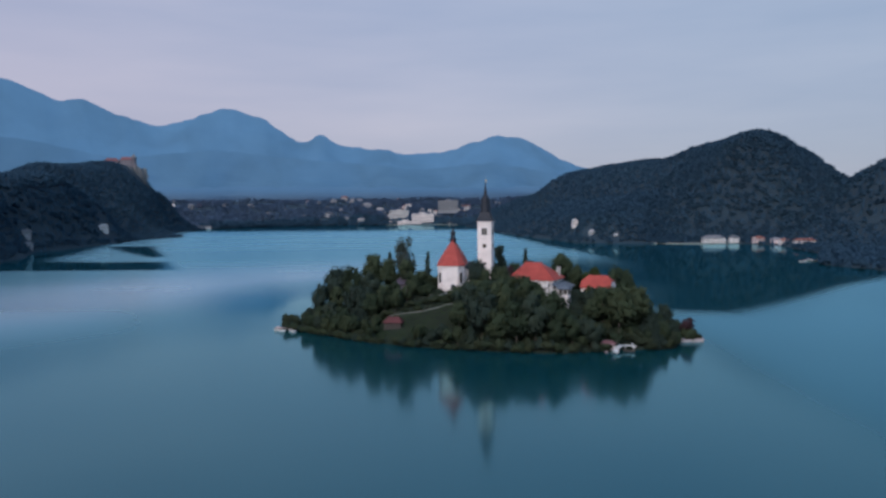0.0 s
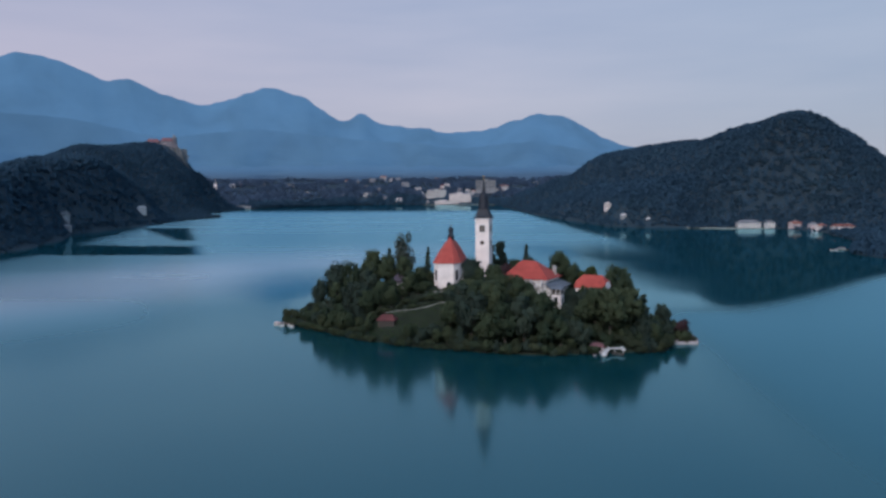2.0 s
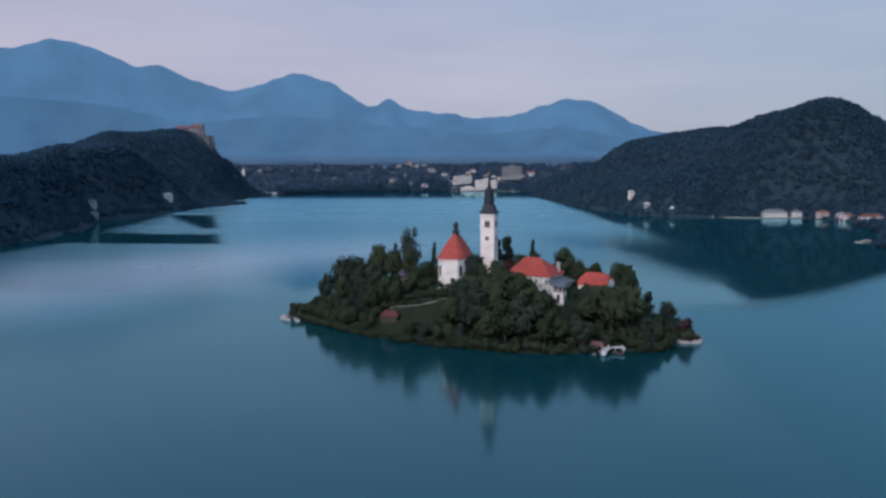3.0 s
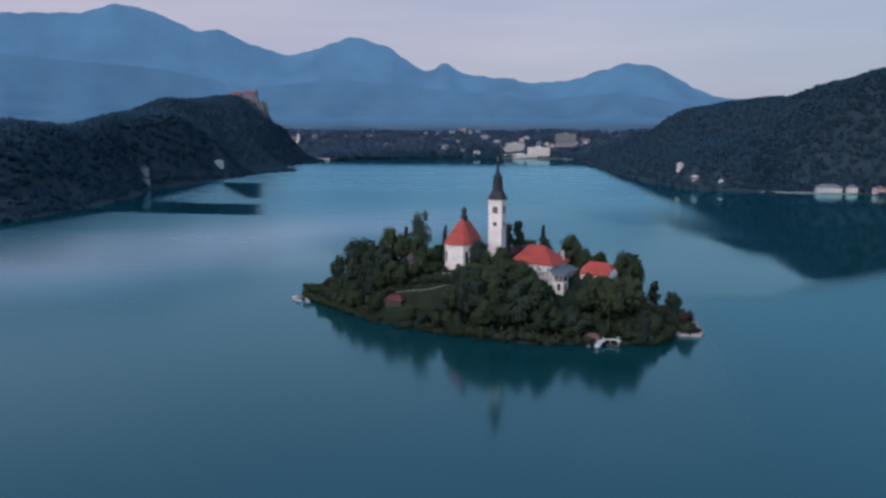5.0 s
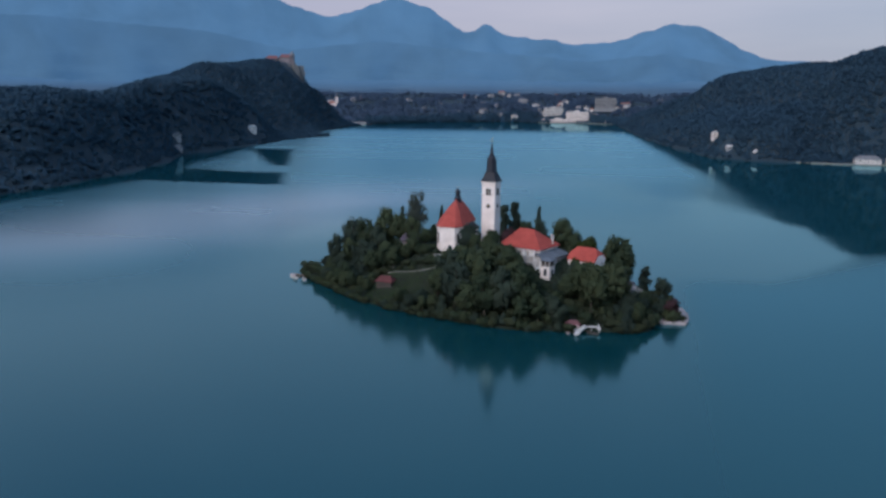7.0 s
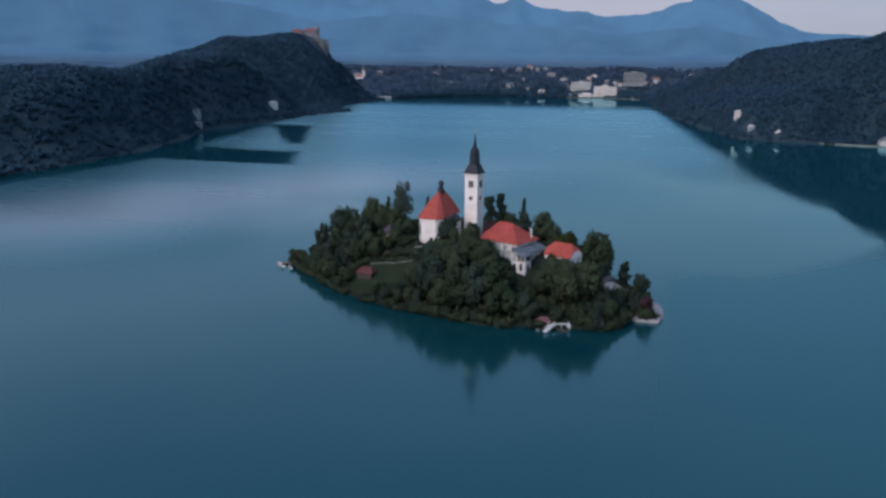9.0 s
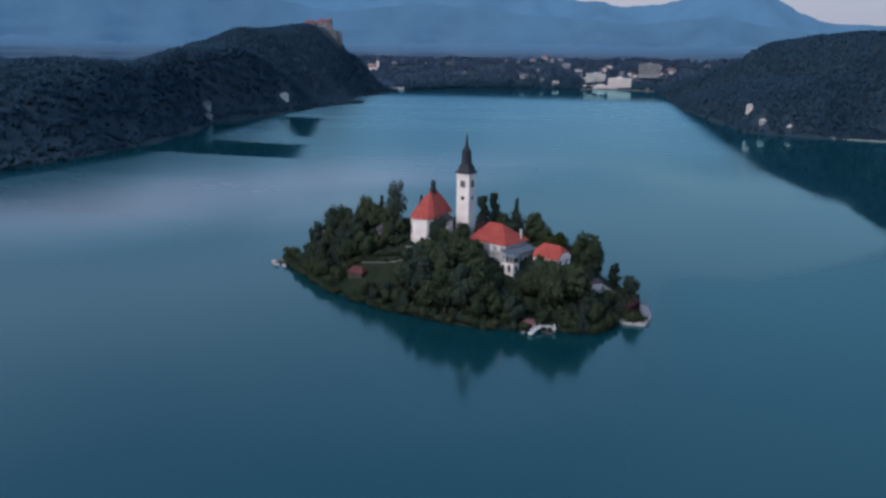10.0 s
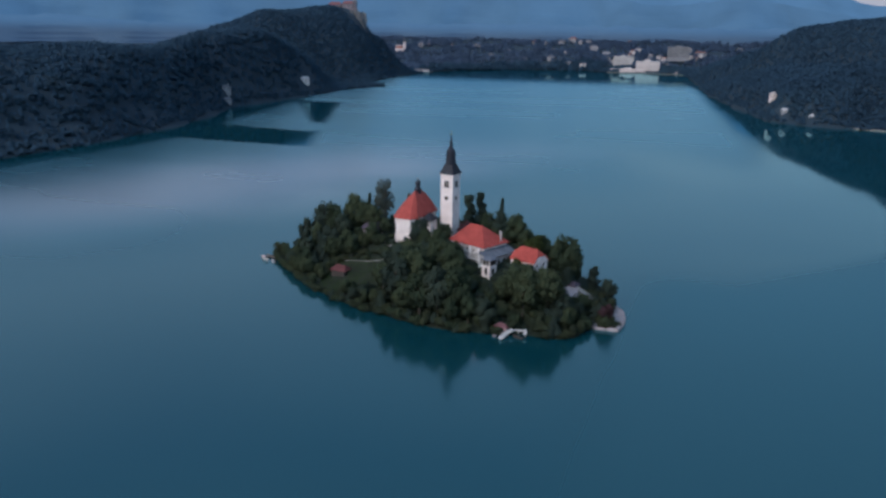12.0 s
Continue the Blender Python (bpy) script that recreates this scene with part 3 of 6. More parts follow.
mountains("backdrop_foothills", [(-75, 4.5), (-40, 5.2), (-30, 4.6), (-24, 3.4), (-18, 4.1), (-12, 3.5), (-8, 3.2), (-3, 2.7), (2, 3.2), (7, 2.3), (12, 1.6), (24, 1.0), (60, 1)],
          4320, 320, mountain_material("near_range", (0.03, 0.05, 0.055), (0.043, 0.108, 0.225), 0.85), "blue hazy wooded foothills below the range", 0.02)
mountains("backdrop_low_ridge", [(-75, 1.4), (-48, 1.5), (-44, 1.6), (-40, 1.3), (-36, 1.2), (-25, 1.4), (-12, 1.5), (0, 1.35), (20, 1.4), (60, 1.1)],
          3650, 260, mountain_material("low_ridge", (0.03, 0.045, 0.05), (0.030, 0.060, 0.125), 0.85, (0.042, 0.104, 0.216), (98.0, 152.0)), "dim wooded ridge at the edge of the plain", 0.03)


# ---- trees ----
def rounded(me, outward):
    """Shades the clumps of a crown as the rounded mass that they make up."""
    me.polygons.foreach_set("use_smooth", np.ones(len(me.polygons), bool))
    me.normals_split_custom_set_from_vertices(outward.tolist())
    me.update()
    return me


def leaves(points, size, rng, flat=0.0, outward=None):
    """Small leaf clumps, one quad each, turned at random, faces outwards."""
    n = len(points)
    a = rng.normal(size=(n, 3))
    b = rng.normal(size=(n, 3))
    a[:, 2] *= 1 - flat
    b[:, 2] *= 1 - flat
    if outward is not None:
        facing = outward + rng.normal(0, 0.45, (n, 3))
        facing /= np.linalg.norm(facing, axis=1)[:, None]
        a, b = np.cross(facing, a), np.cross(facing, b)
    a /= np.linalg.norm(a, axis=1)[:, None]
    b -= a * (a * b).sum(1)[:, None]
    b /= np.linalg.norm(b, axis=1)[:, None]
    s = size * rng.uniform(0.6, 1.3, (n, 1))
    a, b = a * s, b * s * 0.7
    if outward is not None:
        b *= np.where((np.cross(a, b) * outward).sum(1) < 0, -1.0, 1.0)[:, None]
    return np.stack([points - a, points - b, points + a, points + b], 1).reshape(-1, 3), np.arange(4 * n).reshape(-1, 4)


def lobed_points(rng, lobes, per, lobe_r, spread=(0.55, 1.1)):
    """Points over the crown's lobes, and which way each faces."""
    pts, out = [], []
    mid = np.mean(lobes, 0)
    for c in lobes:
        v = rng.normal(size=(per, 3))
        v /= np.linalg.norm(v, axis=1)[:, None]
        r = lobe_r * rng.uniform(0.7, 1.25) * rng.uniform(*spread, (per, 1))
        pts.append(c + v * r * np.array([1, 1, 0.85]))
        away = pts[-1] - mid
        o = 0.75 * v + 0.55 * away / (np.linalg.norm(away, axis=1)[:, None] + 0.1) + rng.normal(0, 0.22, v.shape)
        out.append(o / np.linalg.norm(o, axis=1)[:, None])
    return np.concatenate(pts), np.concatenate(out)


def tree(name, kind, seed, label, mat):
    """One tree about 10 m high, its foot at the origin."""
    rng = np.random.RandomState(seed)
    top = thing(name, pose(0, 0, -200), label, "tree" if kind != "shrub" else "shrub", "island trees" if kind != "shrub" else "bank shrubs")
    trunk = bmesh.new()
    if kind in ("broad", "airy"):
        lobes = []
        for k in range(32 if kind == "broad" else 15):
            v = rng.normal(size=3)
            v /= np.linalg.norm(v)
            lobes.append(np.array([v[0] * 2.5, v[1] * 2.5, 6.1 + v[2] * 3.0]) * rng.uniform(0.85, 1.1, 3))
        tube(trunk, (0, 0, -0.6), (0.1, 0.05, 4.6), 0.28, 0.18, 8)
        tube(trunk, (0.1, 0.05, 4.6), (0, 0.1, 8.2), 0.18, 0.05, 6)
        for c in lobes[::3]:
            tube(trunk, (0.05, 0.05, rng.uniform(2.4, 4.4)), tuple(c * 0.9 + np.array([0, 0, 0.3])), 0.11, 0.03, 5)
        if kind == "broad":
            pts, out = lobed_points(rng, lobes, 62, 1.3, (0.4, 1.4))
            v, f = leaves(pts, 0.45, rng, 0, out)
        else:
            pts, out = lobed_points(rng, lobes, 64, 1.3)
            v, f = leaves(pts, 0.31, rng, 0, out)
    elif kind == "column":
        lobes = [np.array([rng.normal() * 0.45, rng.normal() * 0.45, z]) for z in np.linspace(1.6, 9.0, 17)]
        pts, out = (np.concatenate(q) for q in zip(*[lobed_points(rng, [c], 80, 1.15 * min(1.0, 0.45 + (9.9 - c[2]) * 0.22)) for c in lobes]))
        v, f = leaves(pts, 0.42, rng, 0, out)
        tube(trunk, (0, 0, -0.6), (0, 0, 8.8), 0.24, 0.05, 7)
    elif kind == "spruce":
        tube(trunk, (0, 0, -0.6), (0, 0, 9.8), 0.24, 0.02, 7)
        pts = []
        for z in np.linspace(1.2, 9.5, 20):
            reach = 2.5 * (1 - z / 10.2) ** 0.85 * rng.uniform(0.8, 1.15)
            for k in range(9):
                a = rng.uniform(0, 2 * math.pi)
                s = np.sqrt(rng.uniform(0.02, 1, 15))[:, None]
                arm = np.array([math.cos(a), math.sin(a), -0.32]) * reach * rng.uniform(0.7, 1.1)
                pts.append(np.array([0, 0, z]) + s * arm + rng.normal(0, 0.12, (15, 3)))
        pts = np.concatenate(pts)
        out = pts * np.array([1, 1, 0]) + np.array([0, 0, 0.7]) + rng.normal(0, 0.25, pts.shape)
        out /= np.linalg.norm(out, axis=1)[:, None]
        v, f = leaves(pts, 0.30, rng, 0.3, out)
        for z in (2.0, 3.6, 5.2, 6.8):
            for k in range(5):
                a = rng.uniform(0, 2 * math.pi)
                tube(trunk, (0, 0, z), (1.6 * (1 - z / 10) * math.cos(a), 1.6 * (1 - z / 10) * math.sin(a), z - 0.4), 0.05, 0.02, 4)
    else:
        lobes = [np.array([rng.uniform(-1.5, 1.5), rng.uniform(-1.5, 1.5), rng.uniform(0.7, 2.2)]) for k in range(9)]
        pts, out = lobed_points(rng, lobes, 62, 1.0, (0.4, 1.35))
        v, f = leaves(pts, 0.36, rng, 0, out)
        for c in lobes[::2]:
            tube(trunk, (0, 0, -0.4), tuple(c), 0.07, 0.02, 5)
    part("trunk", trunk, BARK, top)
    part("crown", rounded(mesh_of("crown", v, f, mat), np.repeat(out, 4, 0)), mat, top)
    return top


TREES = {
    "broad": [tree("broadleaf_tree", "broad", 11, "rounded green broadleaf tree on the island slope", LEAF), tree("broadleaf_tree", "broad", 12, "full green broadleaf tree on the island slope", LEAF), tree("broadleaf_tree", "broad", 13, "dark green broadleaf tree on the island slope", LEAF_DARK)],
    "olive": [tree("broadleaf_tree", "broad", 14, "yellow-green broadleaf tree beside the red-roofed house", LEAF_OLIVE)],
    "copper": [tree("broadleaf_tree", "broad", 15, "dark copper-leaved tree above the landing", LEAF_RED)],
    "airy": [tree("airy_tree", "airy", 16, "tall thin-crowned grey-green tree with gaps in its foliage", LEAF_PALE)],
    "column": [tree("columnar_tree", "column", 17, "slim dark columnar tree beside the church tower", LEAF_DARK), tree("columnar_tree", "column", 18, "slim green columnar tree behind the church", LEAF_DARK)],
    "spruce": [tree("spruce_tree", "spruce", 19, "dark pointed spruce behind the church", LEAF_DARK), tree("spruce_tree", "spruce", 20, "dark dense spruce on the island slope", LEAF_DARK)],
    "shrub": [tree("bank_shrub", "shrub", 21, "low leafy shrub on the island bank", LEAF), tree("bank_shrub", "shrub", 24, "low leafy olive-green shrub on the island bank", LEAF_BANK), tree("bank_shrub", "shrub", 25, "low dense dark shrub on the island bank", LEAF_DARK), tree("bank_shrub", "shrub", 22, "low dull green shrub on the island bank", LEAF_BANK)],
}
PLANTED = {}
RADIUS = {"broad": 3.9, "olive": 3.9, "copper": 3.9, "airy": 3.6, "column": 1.45, "spruce": 2.4, "shrub": 2.3}
TALL = {"shrub": 3.1, "spruce": 9.9}
tree_rng = random.Random(5)


def plant(kind, x, y, top_z, radius, variant=None):
    """Plants a tree on the island, its crown reaching top_z."""
    g = float(island_height(np.array([x]), np.array([y]))[0])
    proto = TREES[kind][variant if variant is not None else tree_rng.randrange(len(TREES[kind]))]
    tall, wide = (top_z - g) / TALL.get(kind, 9.6), radius / RADIUS[kind]
    m = pose(x, y, g, tree_rng.uniform(-3, 3), tree_rng.uniform(-3, 3), tree_rng.uniform(0, 360)) @ Matrix.Diagonal((wide, wide, tall, 1))
    PLANTED.setdefault(proto, []).append(m)


# trees that stand out against lake and sky
for kind, x, y, z, r in [
    ("broad", -60.3, 345.8, 19.2, 3.4), ("broad", -53.2, 353, 25.6, 6.4), ("broad", -37, 351.5, 30.2, 5.6), ("broad", -46, 350, 25.5, 4.6), ("broad", -29, 348, 28.5, 4.6), ("spruce", -28.5, 352, 33, 3.6), ("broad", -36, 340, 24.5, 4.4), ("broad", -51, 343, 17, 4.2), ("shrub", -73, 345.5, 6.2, 3.4), ("shrub", -69.5, 342, 5.2, 3.0),
    ("airy", -20.7, 354.7, 39.4, 5.2), ("airy", -25.5, 356, 36, 4.6), ("spruce", -12, 360, 33, 3), ("column", 16.9, 366, 33, 3.0), ("column", 22.7, 368, 34.5, 2.9), ("spruce", 33.5, 362, 34, 3.2), ("broad", 34, 357, 28.5, 5),
    ("broad", 29, 358, 26, 4.5), ("broad", 48, 336, 31, 5.6), ("olive", 58.3, 325, 28.6, 4.6), ("broad", 53, 332, 27, 4), ("broad", 71.2, 328.5, 25.6, 6.2), ("broad", 74.3, 329, 22, 4.0), ("broad", 67.5, 327, 24.5, 4.2),
    ("column", 82.6, 333.4, 14.2, 2.2), ("broad", 89.6, 326.5, 11.4, 3.4), ("copper", 92.2, 302.6, 8.4, 3.1), ("olive", 55.0, 308.8, 22.2, 1.9), ("copper", 24.5, 338, 26.5, 3.8), ("broad", 9.8, 318, 31.2, 4.5), ("broad", 13, 316, 27, 3.2), ("broad", 19.2, 326, 27.5, 3.4), ("broad", 28, 305, 25, 4.6), ("broad", 20, 311, 27.5, 4.4),
    ("broad", 39, 297, 14.5, 4), ("broad", 53.5, 295, 16.5, 3.6), ("broad", 61.6, 298, 17.3, 4.2), ("broad", 68.6, 296, 17.5, 4.4), ("broad", 76, 297, 12.7, 4), ("shrub", -61.5, 333, 7, 3.4), ("shrub", -55, 327, 6.5, 3.4),
    ("broad", 55, 303.5, 20.8, 3.4), ("broad", 61, 304, 20.4, 3.4), ("broad", 66.5, 303.5, 19.4, 3.6), ("broad", 52.5, 309.5, 19, 2.2), ("broad", 29, 310.5, 24.4, 3.6), ("broad", 37, 305, 17.2, 3.0), ("broad", 25, 309, 24, 3.6), ("broad", 40, 300.5, 14.5, 3.2), ("broad", -44, 336, 19, 4), ("broad", -38, 332, 19.5, 4.2), ("broad", -54, 336, 12, 3.6), ("shrub", 49.5, 302, 12, 2.6), ("broad", 71.5, 306, 16.5, 3.2), ("broad", 31.5, 305.5, 20.5, 3.6), ("broad", 36, 301.5, 16, 3.4),
    ("broad", 24, 314, 25, 3.6), ("broad", 15, 309, 24, 4), ("broad", 8, 306, 21, 4), ("broad", 3, 312, 19, 3.6), ("broad", 45, 297, 11.5, 3.2), ("broad", 78.5, 301, 10.0, 3.2), ("broad", 82.5, 309, 9.0, 2.8), ("shrub", 86.5, 309, 5.6, 2.6), ("shrub", 85.5, 313.5, 6.4, 2.6),
    ("shrub", -8.5, 320.5, 17.2, 2.6), ("shrub", -4, 319.8, 17.4, 2.6), ("shrub", 1, 319.8, 17.0, 2.4), ("shrub", 6.5, 321.0, 19.5, 2.8), ("broad", -20, 340, 29, 4.2), ("broad", -13, 336, 25, 3.4), ("broad", -17, 330, 24, 3.6), ("broad", -35, 325, 16, 3.8), ("broad", -29, 329, 19.5, 4.2), ("spruce", -22, 330, 16, 3.2), ("broad", -46, 322, 11, 3.4)]:
    plant(kind, x, y, z, r)


def free_of_walls(x, y, room):
    """Whether a trunk or crown here stands clear of the buildings, path and landing places."""
    for bx, by, br in ((-1, 340, 13), (1, 328, 9), (14.7, 346.6, 6), (35.3, 322.6, 12), (44, 307, 4), (60, 313.5, 8), (-24, 311, 4.5), (-20.5, 339.5, 6), (62.5, 280.5, 7), (94, 309, 7.5), (88, 299, 4.5), (85.5, 291, 3.5), (86, 319, 5), (76, 314, 6), (9.5, 339, 7)):
        if math.hypot(x - bx, y - by) < br + room:
            return False
    return True


def in_meadow(x, y):
    """The mown slope below the island path."""
    return -31 < x < 5 and 297.5 + 0.003 * (x + 12) ** 2 < y < 322 - 0.22 * (x + 31)


def canopy(x, y):
    """How high the crowns reach over this part of the island, above the water."""
    if y < 322:
        if x < -30:
            return 9
        if x < 2:
            return 8.5 if y < 310 else 10
        if x < 33:
            return 23
        if 40 < x < 53 and y < 304:
            return 11.5
        return (20.5 if y < 303 else 17) if x < 74 else 8.5
    if x < -45:
        return 9.5
    if x < -25:
        return 18
    return 22 if x < 58 else (16 if x < 74 else 0)


count = 0
placed = []
for k in range(6000):
    x, y = tree_rng.uniform(-66, 94), tree_rng.uniform(278, 388)
    d = float(inside_distance(ISLAND, np.array([x]), np.array([y]))[0])
    if d < 0.9 or count > 260:
        continue
    g = float(island_height(np.array([x]), np.array([y]))[0])
    rise = canopy(x, y) - g
    if rise < 3.5 or in_meadow(x, y) or not free_of_walls(x, y, 1.5):
        continue
    rise = min(rise, 6.5 + 2.2 * d, 19) if x > 4 and y < 312 else min(rise, 4.5 + 1.1 * d, 15) * tree_rng.uniform(0.7, 1.0)
    r = max(1.8, min(5.8, rise * 0.37)) if x > 4 and y < 312 else max(1.8, min(4.4, rise * 0.36))
    if any(math.hypot(x - px, y - py) < 0.52 * (r + pr) for px, py, pr in placed):
        continue
    placed.append((x, y, r))
    plant("spruce" if tree_rng.random() < 0.12 else "broad", x, y, g + rise, r)
    count += 1


def shrub_here(x, y, low, high, wide):
    g = float(island_height(np.array([x]), np.array([y]))[0])
    if g > -0.6 and free_of_walls(x, y, -2.5):
        plant("shrub", x, y, g + tree_rng.uniform(low, high), tree_rng.uniform(*wide))
        return 1
    return 0


count = 0
south = ISLAND[-2:] + ISLAND[:17]
for (ax, ay), (bx, by) in zip(south, south[1:]):
    n = max(1, int(math.hypot(bx - ax, by - ay) / 1.9))
    for k in range(n):
        f = (k + tree_rng.uniform(0, 1)) / n
        cx, cy = 15 - (ax + f * (bx - ax)), 325 - (ay + f * (by - ay))
        f2 = tree_rng.uniform(-0.6, 0.9) / math.hypot(cx, cy)
        count += shrub_here(ax + f * (bx - ax) + cx * f2, ay + f * (by - ay) + cy * f2, *((2.6, 5.2, (2.0, 2.9)) if ax > -5 else (1.6, 3.4, (1.6, 2.4))))
for k in range(6000):
    x, y = tree_rng.uniform(-64, 92), tree_rng.uniform(280, 332)
    d = float(inside_distance(ISLAND, np.array([x]), np.array([y]))[0])
    if not 3 < d < (38 if -50 < x < 6 else 20) or count >= 292 or in_meadow(x, y):
        continue
    if any(math.hypot(x - px, y - py) < 2.0 for px, py, pr in placed):
        continue
    placed.append((x, y, 1.5))
    count += shrub_here(x, y, *((2.6, 5.0, (2.4, 3.4)) if x > 0 else (1.6, 3.2, (1.8, 3.0))))


for proto, places in PLANTED.items():
    for m in places[1:]:
        copy_thing(proto, m)
    proto.matrix_basis = places[0]


# ---- undergrowth that hides the island's soil ----
def undergrowth():
    rng = np.random.RandomState(8)
    x, y = rng.uniform(-72, 99, 120000), rng.uniform(274, 390, 120000)
    d = inside_distance(ISLAND, x, y)
    keep = (d > 0.2) & (rng.uniform(0, 1, len(x)) < np.where(y < 335, 1.0, 0.35))
    for bx, by, br in ((-0.5, 340, 10), (14.7, 346.6, 4.5), (35.3, 322.6, 9), (60, 313.5, 6), (-23.5, 311, 3.4), (-20.5, 339.5, 4.5), (57.6, 282.6, 2.8), (94, 306, 6.5), (94, 315, 5), (85, 319, 4), (76, 314, 4.5)):
        keep &= np.hypot(x - bx, y - by) > br
    x, y = x[keep], y[keep]
    pts = np.stack([x, y, island_height(x, y) + rng.uniform(0.0, 0.9, len(x)) ** 1.5], 1)
    mown = (x > -31) & (x < 5) & (y > 297.5 + 0.003 * (x + 12) ** 2) & (y < 322 - 0.22 * (x + 31))
    for name, mat, here, size, label, kind in (("undergrowth", LEAF_DARK, ~mown, 0.34, "low dark undergrowth covering the island slopes", "undergrowth"), ("meadow_grass", GRASS, mown, 0.22, "rough olive-green grass on the slope below the path", "grass")):
        v, f = leaves(pts[here], size, rng, 0, np.array([[0, -0.3, 1.0]]))
        tagged(new(name, mesh_of(name, v, f, mat)), label, kind, kind="stuff")


undergrowth()


# ---- woods on the hills and round the lake ----
def far_tree(rng, pointed):
    """A small rough tree, one unit high: a spruce of ragged tiers, or a lumpy broken crown."""
    if pointed:
        V, F = [], []
        for k in range(4):
            z0, z1, r = 0.05 + 0.22 * k, min(1.0, 0.42 + 0.2 * k), 0.32 * (1 - 0.2 * k)
            base = len(V)
            V.append((0, 0, z1))
            for i in range(7):
                a, rr = 2 * math.pi * i / 7 + k, r * rng.uniform(0.6, 1.2)
                V.append((rr * math.cos(a), rr * math.sin(a), z0 + rng.uniform(-0.05, 0.05)))
            F += [(base, base + 1 + i, base + 1 + (i + 1) % 7) for i in range(7)]
        return np.array(V), np.array(F)
    bm = bmesh.new()
    bmesh.ops.create_icosphere(bm, subdivisions=1, radius=1.0)
    for v in bm.verts:
        v.co = Vector((v.co.x * 0.32, v.co.y * 0.32, v.co.z * 0.34)) * rng.uniform(0.65, 1.15) + Vector((0, 0, 0.46))
    bm.verts.index_update()
    V, F = np.array([v.co[:] for v in bm.verts]), np.array([[v.index for v in f.verts] for f in bm.faces])
    bm.free()
    # leaf clumps that break its outline
    n = 22
    a = rng.normal(size=(n, 3))
    a[:, 2] = np.abs(a[:, 2]) * 1.2 - 0.35
    a /= np.linalg.norm(a, axis=1)[:, None]
    c = a * np.array([0.36, 0.36, 0.38]) * rng.uniform(0.75, 1.15, (n, 1)) + np.array([0, 0, 0.50])
    tri = c[:, None] + rng.normal(0, 0.12, (n, 3, 3))
    return np.concatenate([V, tri.reshape(-1, 3)]), np.concatenate([F, np.arange(3 * n).reshape(-1, 3) + len(V)])


CLEAR = [(-582, 1272, 17), (206, 1164, 8), (193, 1252, 10), (190, 1238, 9), (203, 1186, 10), (201, 1176, 5), (238, 1146, 7), (236, 1136, 7), (369, 1113, 22), (352, 1106, 12), (396, 1108, 14), (422, 1084, 13), (411, 1086, 11), (436, 1060, 11), (425, 1056, 10), (436, 1036, 11), (427, 1032, 10), (450, 1008, 16), (433, 1002, 11), (-566, 1013, 10), (-558, 1003, 9), (-552, 996, 8), (-600, 1317, 14), (-593, 1302, 13), (-586, 1287, 12), (-745, 2260, 45), (-843, 1965, 48), (-810, 1940, 30), (-800, 1925, 22),
         (-112, 2648, 48), (-26, 2748, 30), (-200, 2700, 40), (-150, 2610, 50), (-1015, 2840, 14)]


